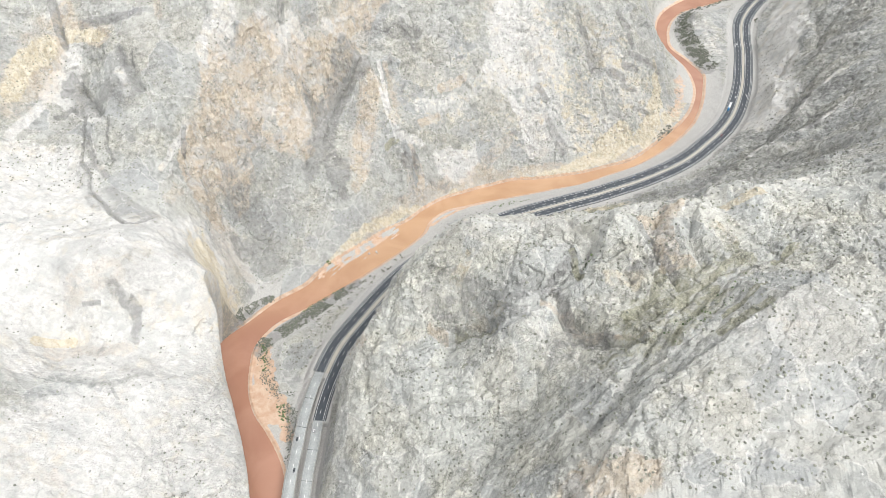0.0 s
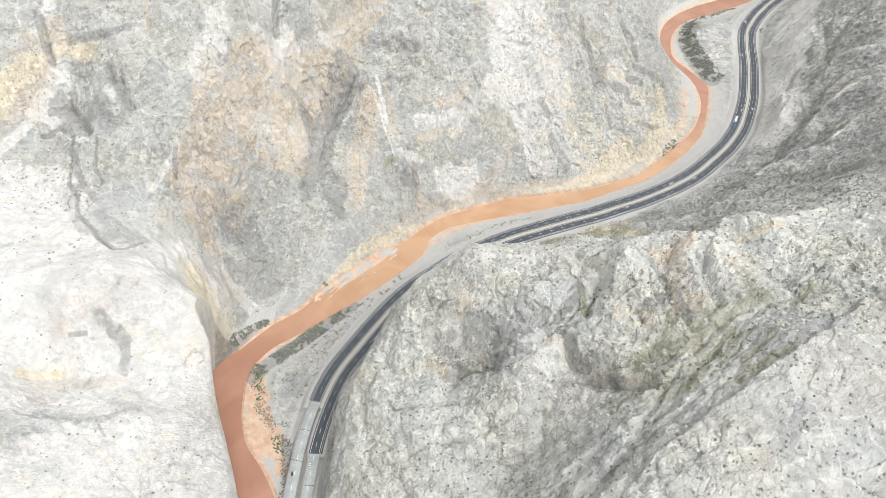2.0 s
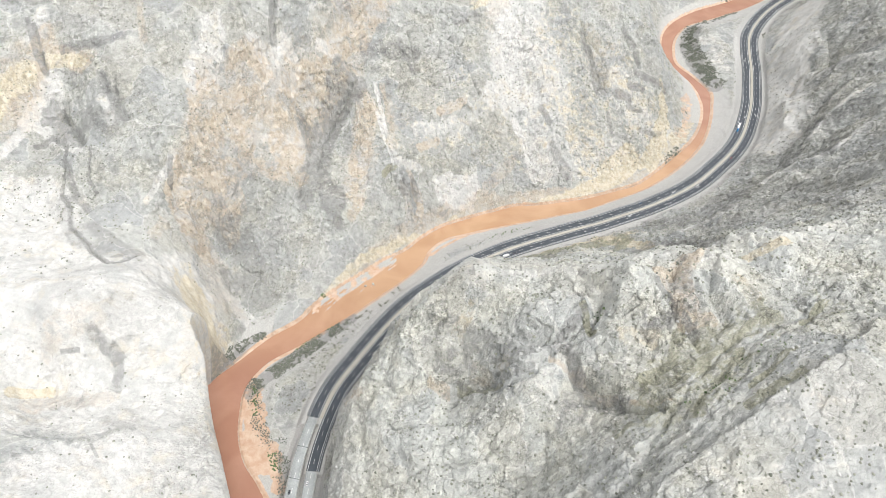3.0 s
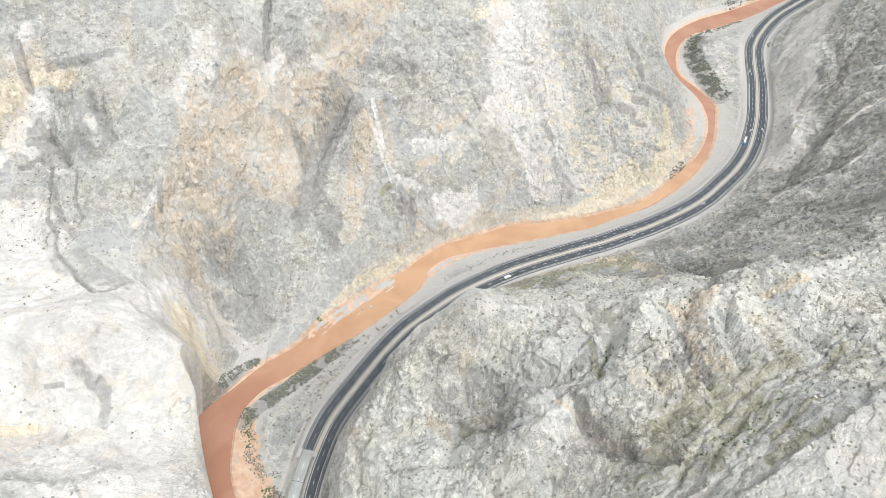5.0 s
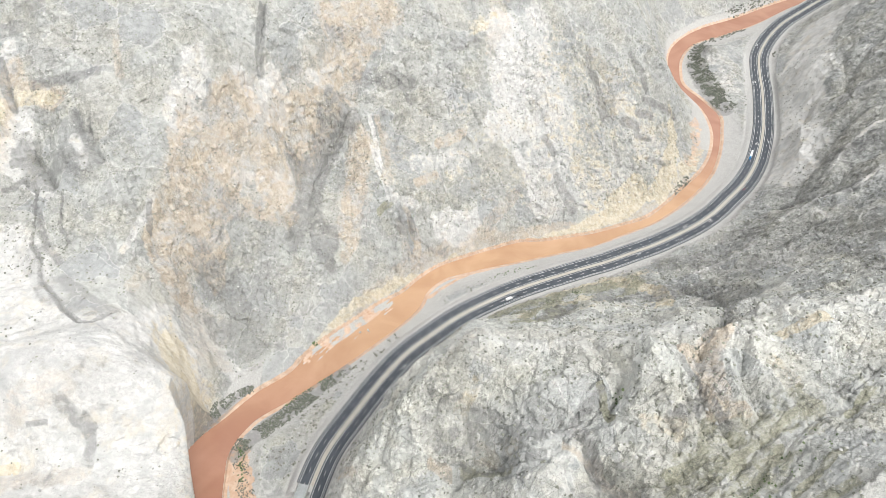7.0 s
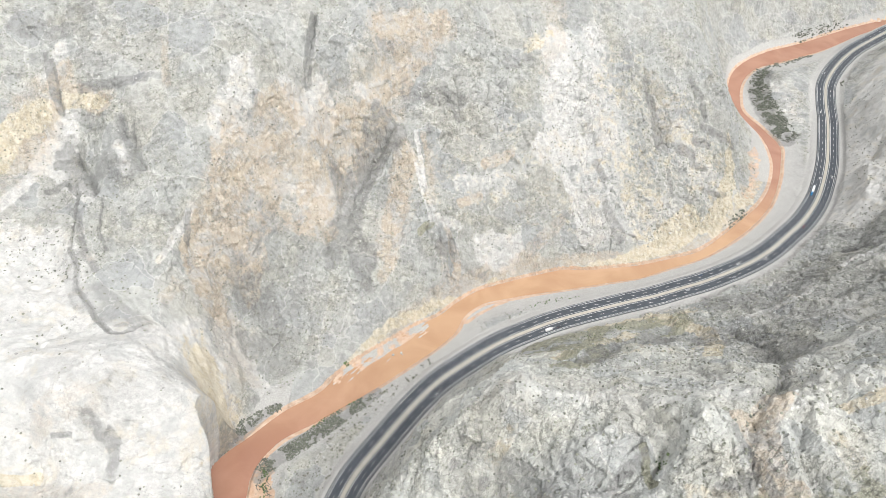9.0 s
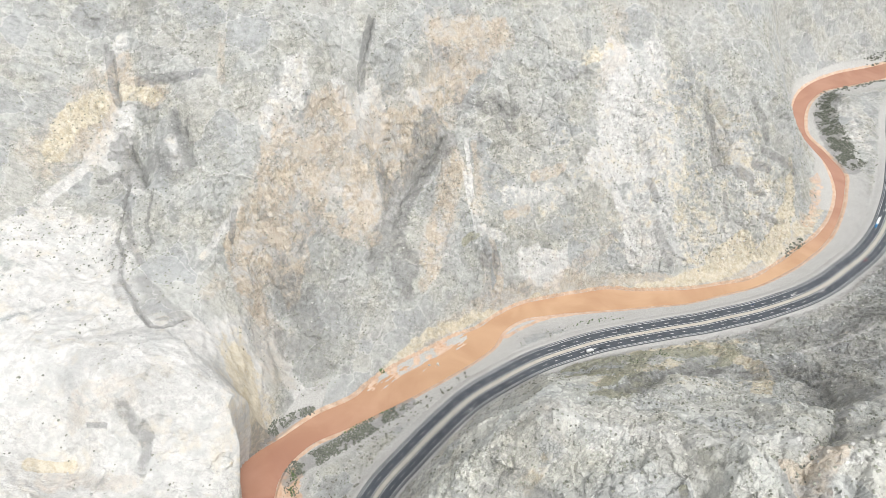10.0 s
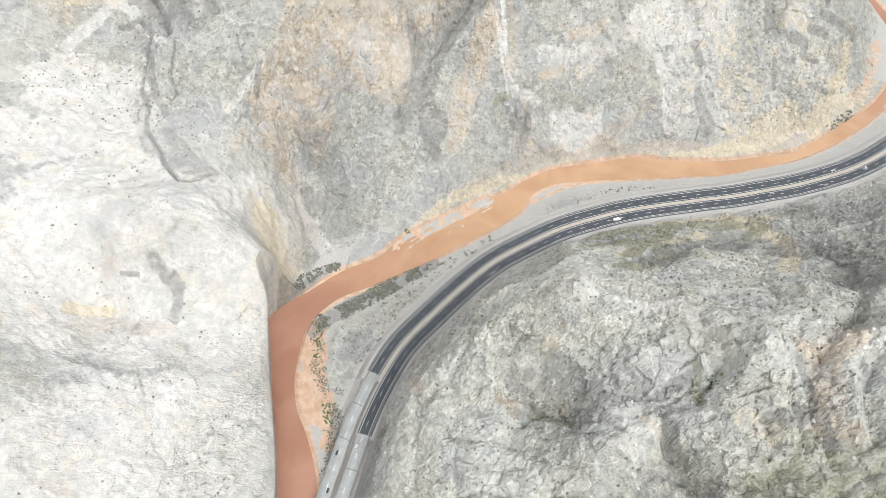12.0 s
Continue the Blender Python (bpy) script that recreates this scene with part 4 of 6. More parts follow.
VEINS = [
    (0.9, 2.5, [(-116, 822), (-100, 809), (-83, 781), (-69, 752)]),
    (0.8, 2.5, [(-309, 601), (-305, 627), (-295, 653)]),
    (0.8, 3, [(-450, 677), (-440, 695), (-426, 711)]),
    (0.7, 2.5, [(-246, 718), (-225, 727), (-198, 740)]),
    (0.7, 3, [(-160, 838), (-137, 840), (-116, 822)]),
    (0.8, 4, [(-69, 752), (-60, 755), (-47, 762)]),
    (0.7, 3, [(-182, 741), (-164, 786), (-136, 794)]),
]
# Grey stains, plus painted shade for a cave and the overhangs.
STAINS_AND_SHADE = [(0.42, 9, [(-347, 375), (-328, 394), (-305, 389), (-275, 375)]), (0.4, 8, [(-296, 458), (-280, 482)]), (0.55, 5, [(-309, 442), (-295, 434), (-294, 419)]), (0.4, 6, [(-368, 455), (-341, 447)]), (0.35, 8, [(-378, 385), (-340, 391)]),
               (0.4, 10, [(-344, 466), (-312, 465), (-284, 472)]), (0.5, 10, [(-473, 767), (-426, 776), (-406, 790)]), (0.6, 6, [(-424, 684), (-405, 677), (-379, 653)]),
               (0.5, 9, [(-389, 592), (-353, 545), (-322, 535)])]
STAINS_CREAM = [(0.5, 9, [(-349, 393), (-305, 400)]), (0.4, 8, [(-304, 271), (-290, 274)]), (0.45, 9, [(-346, 433), (-316, 448)]), (0.7, 9, [(-425, 723), (-389, 722)]),
                (0.7, 14, [(-468, 683), (-450, 703), (-427, 733)]), (0.4, 8, [(-262, 500), (-258, 470), (-243, 430), (-222, 390)])]
DARK, OCHRE = DARK + STAINS_AND_SHADE, OCHRE + STAINS_CREAM
SAND = [(0.6, 3, [(-24, 680), (8, 708), (48, 725)]), (1, 15, [(-204, 470), (-196, 430), (-178, 395)]), (0.5, 10, [(350, 1030), (352, 985), (330, 930)]), (0.6, 4, [(-127, 612), (-104, 638), (-81, 664)]),
        (0.7, 6, [(-170, 400), (-160, 372)])]
CREAM = [
    (0.36, 60, [(-60, 800), (60, 850), (200, 880)]),
    (0.42, 50, [(150, 960), (280, 900)]),
    (0.6, 5, [(-150, 600), (-110, 655), (-60, 695), (0, 738)]),
    (1, 7, [(90, 760), (150, 785), (199, 808), (250, 842), (290, 890)]),
    (0.8, 5, [(-1, 733), (59, 757), (107, 770)]),
    (0.6, 8, [(310, 900), (345, 950), (358, 1010)]),
    (0.5, 16, [(-268, 545), (-256, 530), (-247, 515)]),
    (0.4, 9, [(-262, 505), (-258, 470), (-243, 430), (-222, 390)]),
    (0.4, 14, [(120, 540), (150, 560), (190, 600)]),
    (0.45, 12, [(120, 665), (170, 690), (215, 700)]),
]
# Where thin beds show as fine streaks, by the way they run.
STRIKE_WEST = [(1, 70, [(390, 720), (450, 820), (520, 950), (590, 1100), (650, 1240)]), (0.8, 35, [(330, 690), (250, 640)])]
STRIKE_EAST = [(1, 35, [(20, 240), (90, 265), (170, 310), (240, 365)]), (0.7, 40, [(130, 580), (220, 600)]), (0.45, 45, [(-60, 850), (100, 950), (220, 970)])]

# Darker ground below the thickets, so that the shrubs close up.
THICKET_GROUND = [(1, 8, [(-205, 478), (-190, 499), (-165, 523), (-140, 547), (-118, 570)]), (0.9, 5, [(-160, 395), (-152, 360)]), (1, 13, [(420, 1240), (398, 1180), (398, 1110), (409, 1060)]),
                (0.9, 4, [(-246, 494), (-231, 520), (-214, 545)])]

# Smaller patches with crisper edges.
FINE_OCHRE_A = [
    (1, 13, [(-266, 659), (-279, 650), (-286, 626), (-277, 609)]),
    (0.9, 10, [(-266, 685), (-268, 660)]),
    (0.9, 13, [(-266, 705), (-247, 721)]),
    (0.6, 8, [(-215, 751), (-224, 738)]),
    (0.9, 15, [(-183, 798), (-198, 740)]),
    (0.7, 12, [(-178, 805), (-162, 813)]),
    (1, 10, [(-246, 660), (-251, 647)]),
    (0.9, 5, [(-252, 672), (-238, 692)]),
    (0.7, 4, [(-230, 722), (-238, 696)]),
    (0.8, 12, [(-201, 728), (-188, 721)]),
    (0.7, 9, [(-220, 707), (-193, 716)]),
    (0.5, 14, [(-115, 795), (-113, 747), (-121, 718)]),
    (0.5, 7, [(-82, 814), (-76, 773)]),
]
FINE_OCHRE_B = [
    (0.8, 5, [(-53, 747), (-43, 731), (-47, 716)]),
    (0.7, 4, [(-42, 784), (-26, 796)]),
    (0.7, 5, [(-16, 828), (7, 838)]),
    (0.6, 5, [(-113, 709), (-121, 690)]),
    (0.5, 6, [(41, 774), (73, 805)]),
    (0.5, 5, [(-295, 589), (-298, 571)]),
    (0.9, 14, [(-140, 884), (-98, 912), (-124, 876)]),
    (0.8, 11, [(-238, 747), (-218, 770)]),
    (0.8, 9, [(-264, 717), (-254, 720)]),
    (0.9, 9, [(-188, 806), (-167, 820)]),
    (0.9, 11, [(-193, 756), (-173, 804)]),
    (1, 8, [(168, 420), (157, 405)]),
    (1, 6, [(146, 402), (152, 392)]),
    (1, 7, [(154, 384), (155, 369)]),
]
FINE_OCHRE_C = [
    (0.7, 5, [(158, 363), (163, 362)]),
    (0.6, 2.5, [(71, 365), (85, 356), (94, 342), (104, 332)]),
    (0.7, 1.5, [(117, 318), (131, 308)]),
    (0.7, 3, [(-16, 381), (-9, 379)]),
    (0.6, 4, [(-88, 402), (-78, 390)]),
    (0.4, 8, [(-4, 438), (9, 445)]),
    (0.5, 5, [(-328, 759), (-323, 736)]),
    (0.5, 7, [(-399, 724), (-382, 725)]),
]
FINE_OCHRE_D = [
    (0.75, 14, [(-110, 803), (-112, 758), (-120, 720)]),
    (0.85, 13, [(-77, 927), (-102, 895), (-126, 866), (-145, 830), (-173, 805), (-190, 741)]),
    (0.8, 13, [(-262, 719), (-269, 672), (-272, 651), (-281, 640)]),
    (0.7, 8, [(-238, 736), (-236, 710), (-246, 677)]),
    (0.7, 9, [(-236, 700), (-211, 710)]),
    (0.6, 4, [(-90, 829), (-78, 792)]),
]
FINE_OCHRE = FINE_OCHRE_A + FINE_OCHRE_B + FINE_OCHRE_C + FINE_OCHRE_D
# Dark rock and talus, with shade of cracks, gullies and overhangs painted in.
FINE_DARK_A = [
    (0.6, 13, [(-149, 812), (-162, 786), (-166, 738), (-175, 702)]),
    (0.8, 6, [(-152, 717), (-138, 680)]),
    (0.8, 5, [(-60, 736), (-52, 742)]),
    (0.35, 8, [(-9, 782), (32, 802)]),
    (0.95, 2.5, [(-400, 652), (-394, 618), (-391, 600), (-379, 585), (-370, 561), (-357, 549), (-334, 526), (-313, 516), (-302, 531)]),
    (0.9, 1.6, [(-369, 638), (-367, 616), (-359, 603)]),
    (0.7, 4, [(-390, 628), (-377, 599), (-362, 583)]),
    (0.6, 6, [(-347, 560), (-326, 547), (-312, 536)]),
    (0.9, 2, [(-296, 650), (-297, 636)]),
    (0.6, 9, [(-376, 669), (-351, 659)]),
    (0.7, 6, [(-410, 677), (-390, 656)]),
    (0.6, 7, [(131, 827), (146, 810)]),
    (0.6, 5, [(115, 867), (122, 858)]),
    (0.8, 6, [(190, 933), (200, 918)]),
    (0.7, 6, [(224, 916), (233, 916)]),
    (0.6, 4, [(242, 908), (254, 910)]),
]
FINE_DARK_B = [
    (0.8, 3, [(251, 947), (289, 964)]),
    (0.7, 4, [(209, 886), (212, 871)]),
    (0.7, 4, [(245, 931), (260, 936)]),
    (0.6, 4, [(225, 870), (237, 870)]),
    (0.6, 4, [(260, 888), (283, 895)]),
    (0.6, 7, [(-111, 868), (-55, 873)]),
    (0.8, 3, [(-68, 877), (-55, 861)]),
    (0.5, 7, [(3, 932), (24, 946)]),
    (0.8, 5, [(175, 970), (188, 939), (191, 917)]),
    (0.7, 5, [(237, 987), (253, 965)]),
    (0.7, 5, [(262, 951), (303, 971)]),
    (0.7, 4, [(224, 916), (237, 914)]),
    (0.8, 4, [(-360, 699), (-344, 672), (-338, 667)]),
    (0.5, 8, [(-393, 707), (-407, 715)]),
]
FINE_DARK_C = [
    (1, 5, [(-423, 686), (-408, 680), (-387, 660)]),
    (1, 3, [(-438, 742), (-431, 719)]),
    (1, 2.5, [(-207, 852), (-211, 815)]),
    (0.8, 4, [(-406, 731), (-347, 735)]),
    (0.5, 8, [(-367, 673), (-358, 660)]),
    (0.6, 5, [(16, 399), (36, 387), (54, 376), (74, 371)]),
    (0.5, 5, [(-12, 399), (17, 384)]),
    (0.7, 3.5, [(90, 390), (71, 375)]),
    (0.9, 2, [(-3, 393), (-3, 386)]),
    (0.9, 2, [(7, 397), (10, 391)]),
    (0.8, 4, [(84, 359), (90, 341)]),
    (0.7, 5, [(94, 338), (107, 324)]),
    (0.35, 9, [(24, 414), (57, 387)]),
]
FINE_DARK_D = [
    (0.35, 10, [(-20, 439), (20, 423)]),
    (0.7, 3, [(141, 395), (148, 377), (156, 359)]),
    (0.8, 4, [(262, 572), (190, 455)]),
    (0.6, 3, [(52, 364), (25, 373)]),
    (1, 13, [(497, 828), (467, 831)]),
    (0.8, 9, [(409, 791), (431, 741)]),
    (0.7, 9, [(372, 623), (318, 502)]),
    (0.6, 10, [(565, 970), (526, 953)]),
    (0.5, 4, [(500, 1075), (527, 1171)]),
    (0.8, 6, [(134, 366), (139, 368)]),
    (0.6, 4, [(-140, 877), (-135, 880)]),
]
FINE_DARK_E = [
    (0.9, 3, [(-429, 683), (-416, 689), (-400, 677), (-381, 653)]),
    (0.8, 2.5, [(-436, 664), (-425, 670), (-402, 655)]),
    (0.9, 2.5, [(-445, 749), (-437, 728), (-430, 716)]),
    (0.9, 2.5, [(-348, 693), (-344, 678), (-336, 669)]),
    (0.6, 14, [(-254, 639), (-237, 638), (-225, 624), (-244, 606)]),
    (0.8, 3, [(-301, 438), (-295, 438), (-294, 425)]),
    (0.7, 1.4, [(-335, 429), (-323, 431)]),
    (0.7, 1.4, [(-291, 354), (-285, 346)]),
    (0.8, 9, [(-134, 826), (-149, 806), (-159, 766), (-163, 717), (-143, 699)]),
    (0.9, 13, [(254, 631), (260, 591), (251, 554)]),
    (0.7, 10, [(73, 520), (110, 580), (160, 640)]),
]
FINE_DARK = FINE_DARK_A + FINE_DARK_B + FINE_DARK_C + FINE_DARK_D + FINE_DARK_E
FINE_PALE_A = [
    (1, 6, [(-186, 731), (-174, 748)]),
    (1, 9, [(93, 884), (112, 888)]),
    (1, 7, [(63, 865), (85, 870)]),
    (0.9, 6, [(78, 841), (94, 825)]),
    (1, 5, [(-14, 753), (-5, 751)]),
    (1, 5, [(15, 770), (19, 759)]),
    (0.9, 5, [(105, 810), (110, 804)]),
    (1, 1.8, [(-100, 812), (-91, 788), (-77, 755)]),
    (0.8, 6, [(278, 874), (306, 915)]),
    (0.5, 8, [(2, 812), (12, 822)]),
    (1, 8, [(53, 923), (71, 941)]),
    (0.9, 7, [(44, 850), (79, 888)]),
    (0.9, 6, [(98, 884), (109, 890)]),
    (0.6, 18, [(106, 995), (111, 922), (118, 892)]),
]
FINE_PALE_B = [
    (0.45, 12, [(-261, 757), (-265, 738)]),
    (0.5, 8, [(-44, 802), (-4, 819)]),
    (1, 15, [(572, 1159), (508, 1057), (475, 978)]),
    (1, 9, [(466, 950), (441, 885)]),
    (0.6, 3, [(391, 747), (405, 714)]),
    (0.6, 3, [(316, 709), (337, 715)]),
    (0.8, 7, [(34, 454), (61, 444), (87, 431)]),
    (0.6, 6, [(71, 397), (88, 392)]),
    (0.8, 6, [(78, 368), (88, 346)]),
    (0.6, 13, [(50, 355), (83, 332)]),
    (0.7, 9, [(114, 449), (134, 429), (158, 416)]),
    (0.6, 6, [(199, 437), (215, 453)]),
    (0.5, 13, [(102, 399), (120, 370)]),
]
FINE_PALE_C = [
    (0.5, 13, [(157, 298), (182, 307)]),
    (0.7, 4, [(192, 352), (217, 357), (243, 363)]),
    (0.6, 16, [(212, 291), (192, 280)]),
    (0.7, 3, [(162, 336), (185, 351)]),
    (0.7, 3, [(168, 324), (197, 341)]),
    (1, 4, [(-419, 703), (-415, 688)]),
    (1, 6, [(-420, 671), (-386, 647)]),
    (0.6, 8, [(-432, 753), (-444, 738)]),
]
# Paler rims along the crests and ribs, and pale rock on the west block.
FINE_PALE_E = [
    (1, 26, [(-462, 512), (-444, 514), (-430, 530)]),
    (1, 14, [(-264, 530), (-256, 508), (-250, 490)]),
    (0.95, 5, [(4, 452), (17, 447), (36, 437), (75, 433), (110, 424), (144, 429), (166, 427)]),
    (0.9, 5, [(197, 440), (216, 450), (257, 442), (290, 454)]),
    (0.8, 4, [(263, 668), (294, 681), (335, 709)]),
    (0.8, 5, [(191, 461), (252, 528), (281, 543), (298, 547)]),
    (0.75, 3.5, [(546, 930), (518, 960), (493, 962), (450, 889)]),
    (0.75, 3, [(470, 754), (431, 736), (400, 742), (372, 736)]),
    (0.7, 3, [(514, 852), (482, 843), (448, 808)]),
    (1, 9, [(-250, 476), (-243, 446), (-229, 412), (-212, 376), (-197, 340), (-184, 305)]),
]
FINE_PALE_D = [
    (1, 4, [(-413, 714), (-422, 706), (-441, 686), (-453, 665), (-469, 622)]),
    (1, 5, [(-419, 708), (-420, 697), (-425, 691)]),
    (1, 5, [(-434, 677), (-421, 673), (-404, 663)]),
    (0.9, 4, [(-359, 678), (-351, 671), (-349, 663)]),
    (1, 12, [(65, 961), (72, 928), (60, 893)]),
    (1, 9, [(52, 863), (86, 882), (108, 879)]),
    (1, 6, [(-16, 763), (1, 772), (18, 764)]),
    (1, 6, [(96, 820), (103, 802)]),
    (1, 7, [(-190, 743), (-174, 773), (-162, 795)]),
    (0.8, 10, [(-216, 780), (-207, 783), (-196, 810)]),
    (0.7, 10, [(-257, 760), (-269, 741), (-276, 723)]),
    (1, 2.2, [(-98, 829), (-86, 792), (-74, 754)]),
    (1, 16, [(-262, 520), (-254, 485), (-250, 450), (-236, 418), (-217, 380), (-200, 340)]),
]
FINE_PALE = FINE_PALE_A + FINE_PALE_B + FINE_PALE_C + FINE_PALE_D + FINE_PALE_E
FINE_CREAM_A = [
    (0.45, 35, [(160, 871), (190, 824)]),
    (0.35, 20, [(120, 892), (158, 897)]),
    (0.9, 6, [(286, 902), (299, 939), (300, 968)]),
    (0.6, 12, [(240, 853), (204, 825)]),
    (0.8, 9, [(270, 850), (298, 923)]),
    (0.6, 5, [(207, 413), (226, 417)]),
    (0.5, 6, [(192, 389), (197, 383)]),
    (0.5, 8, [(192, 717), (225, 732)]),
    (0.5, 6, [(5, 405), (10, 409)]),
    (0.45, 7, [(21, 385), (32, 380)]),
    (0.5, 7, [(120, 364), (129, 361)]),
    (0.35, 20, [(66, 841), (111, 841)]),
    (0.4, 16, [(125, 911), (140, 854)]),
    (0.5, 8, [(24, 961), (46, 982)]),
]
FINE_CREAM_B = [
    (0.85, 8, [(110, 668), (140, 684), (194, 674), (214, 629), (190, 560)]),
    (0.6, 9, [(60, 545), (100, 600), (140, 640)]),
    (0.8, 5, [(-366, 397), (-352, 404)]),
    (0.8, 9, [(-262, 540), (-252, 515), (-245, 500)]),
    (0.7, 10, [(-477, 667), (-467, 696), (-448, 709)]),
    (0.7, 6, [(-419, 722), (-393, 721)]),
    (0.4, 14, [(140, 780), (200, 807)]),
]
FINE_CREAM = FINE_CREAM_A + FINE_CREAM_B
FINE_SOIL_A = [
    (0.8, 7, [(65, 544), (118, 663)]),
    (0.7, 3, [(92, 391), (95, 378)]),
    (0.7, 5, [(128, 334), (136, 337)]),
    (0.7, 5, [(156, 332), (140, 322)]),
    (0.7, 2.5, [(189, 354), (165, 339)]),
    (0.7, 2.5, [(178, 333), (145, 298)]),
    (0.7, 2.5, [(203, 325), (178, 306)]),
    (0.6, 4, [(9, 378), (31, 368)]),
    (0.7, 2.5, [(224, 356), (238, 367)]),
    (0.6, 5, [(148, 356), (142, 343)]),
    (0.6, 4, [(172, 291), (196, 302)]),
    (0.6, 4, [(-81, 740), (-75, 744)]),
]
FINE_SOIL = FINE_SOIL_A


def stroke(x, y, strokes, seed, sway=22, size=38):
    wx, wy = sway * rough(x, y, size, 4, seed, gain=0.65), sway * rough(x, y, size, 4, seed + 9, gain=0.65)
    total = 0 * x
    for strength, half, line in strokes:
        calm = min(1.0, half / 14)
        s, d, _ = round_line(x + calm * wx, y + calm * wy, line, 6, half * 2)
        total[s] = np.maximum(total[s], strength * soft_step(half * 1.45, half * 0.6, d))
    return total


def paint(x, y, z, lay):
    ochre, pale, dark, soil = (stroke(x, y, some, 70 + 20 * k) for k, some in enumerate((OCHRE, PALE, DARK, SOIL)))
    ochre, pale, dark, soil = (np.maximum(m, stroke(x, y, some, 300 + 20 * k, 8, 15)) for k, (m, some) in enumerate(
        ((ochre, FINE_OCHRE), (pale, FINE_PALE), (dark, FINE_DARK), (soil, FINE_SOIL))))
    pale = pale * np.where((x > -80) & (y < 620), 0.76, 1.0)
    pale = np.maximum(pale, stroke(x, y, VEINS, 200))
    dark = np.maximum(dark * (1 - stroke(x, y, CUTTING, 230, 6, 15)), stroke(x, y, THICKET_GROUND, 220, 5, 12))
    cliff = (lay["west"] < lay["east"]) & (x < -150) & (y < 500)
    plain_by = soft_step(42, 12, lay["bank"]) * (z < 9) * ~cliff * np.where((lay["west"] < lay["east"]) & (x > -200) & (y < 960), 0.25, 1.0)
    gravel = np.maximum(soft_step(30, 22, lay["road"]) * (z < 16), plain_by)
    bar = lay["wet"] & (z > -0.12)
    sand = np.maximum(soft_step(6, 2, lay["bank"]) * (z < 2.5) * ~cliff, stroke(x, y, SAND, 170) * (z < 6))
    sand = np.where(bar, 0.48 + 1.0 * rough(x, y, 14, 3, 251), sand)
    gravel = np.where(bar, 0.8, gravel)
    bed_tone, wave = 0.46 + 0 * x, 6 * rough(x, y, 40, 2, 133)
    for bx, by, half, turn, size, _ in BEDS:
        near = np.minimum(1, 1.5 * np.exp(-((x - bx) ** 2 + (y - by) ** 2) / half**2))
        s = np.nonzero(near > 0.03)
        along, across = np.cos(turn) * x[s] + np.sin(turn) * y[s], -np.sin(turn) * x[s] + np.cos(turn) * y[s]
        bed_tone[s] += near[s] * 0.36 * rough(along / 6 + wave[s], across + wave[s], size * 0.9, 4, 141, gain=0.75)
    bed_tone = 0.46 + (bed_tone - 0.46) * (1 - pale)
    return (ochre, pale, dark, np.clip(bed_tone, 0, 1)), (gravel, soil, sand, np.maximum(stroke(x, y, CREAM, 240), stroke(x, y, FINE_CREAM, 380, 8, 15)))


ground = build_ground()


# ---------------------------------------------------------------- the river
def build_river():
    n = 240
    a, b = (resampled(q, 1)[0] for q in (BANK_WEST, BANK_EAST))
    a, b = (np.stack([np.interp(np.linspace(0, 1, n), np.linspace(0, 1, len(q)), q[:, k]) for k in (0, 1)], -1) for q in (a, b))
    cross = [a + (b - a) * f for f in np.linspace(-0.35, 1.35, 9)]
    v = np.concatenate(cross)
    me = sheet("river", np.c_[v, 0 * v[:, 0]], grid_faces(9, n)[:, ::-1])
    return tagged(part("river", me, MAT_WATER), "silty orange-brown river at the canyon floor", "river", kind="structure")


river = build_river()


# ---------------------------------------------------------------- the divided road
ROAD_S = resampled(ROAD_MID, 4)[0]
JOINT_WEST, JOINT_EAST = 436, 382          # y at which the bridges begin


def stretch(line, south, north):
    return line[(line[:, 1] >= south) & (line[:, 1] <= north)]


def solid(name, line, section, height):
    """A bar along a plan line with a closed cross-section of (offset, height) corners."""
    rows = [np.c_[offset_line(line, o), np.full(len(line), height + h)] for o, h in section]
    n, k = len(line), len(section)
    idx = np.arange(n * k).reshape(k, n)
    nxt = np.roll(idx, -1, axis=0)
    faces = np.stack([idx[:, :-1], nxt[:, :-1], nxt[:, 1:], idx[:, 1:]], -1).reshape(-1, 4)
    me = sheet(name, np.concatenate(rows), faces)
    return me


def ribbon(name, line, offsets, height):
    rows = [np.c_[offset_line(line, o), np.full(len(line), height)] for o in offsets]
    return sheet(name, np.concatenate(rows), grid_faces(len(offsets), len(line))[:, ::-1])


def box_mesh(name, sx, sy, sz, bevel=0.0, z0=0.0):
    bm = bmesh.new()
    bmesh.ops.create_cube(bm, size=1)
    bmesh.ops.scale(bm, vec=(sx, sy, sz), verts=bm.verts)
    bmesh.ops.translate(bm, vec=(0, 0, z0 + sz / 2), verts=bm.verts)
    if bevel:
        bmesh.ops.bevel(bm, geom=bm.edges[:] + bm.verts[:], offset=bevel, segments=2, affect="EDGES")
    me = bpy.data.meshes.new(name)
    bm.to_mesh(me)
    bm.free()
    return me


LANE_DASH = sheet("lane_dash", [(-0.14, -2.4, 0), (0.14, -2.4, 0), (0.14, 2.4, 0), (-0.14, 2.4, 0)], [(0, 1, 2, 3)])
LANE_DASH.materials.append(MAT_PAINT)
FINE_S = resampled(ROAD_MID, 1)[0]


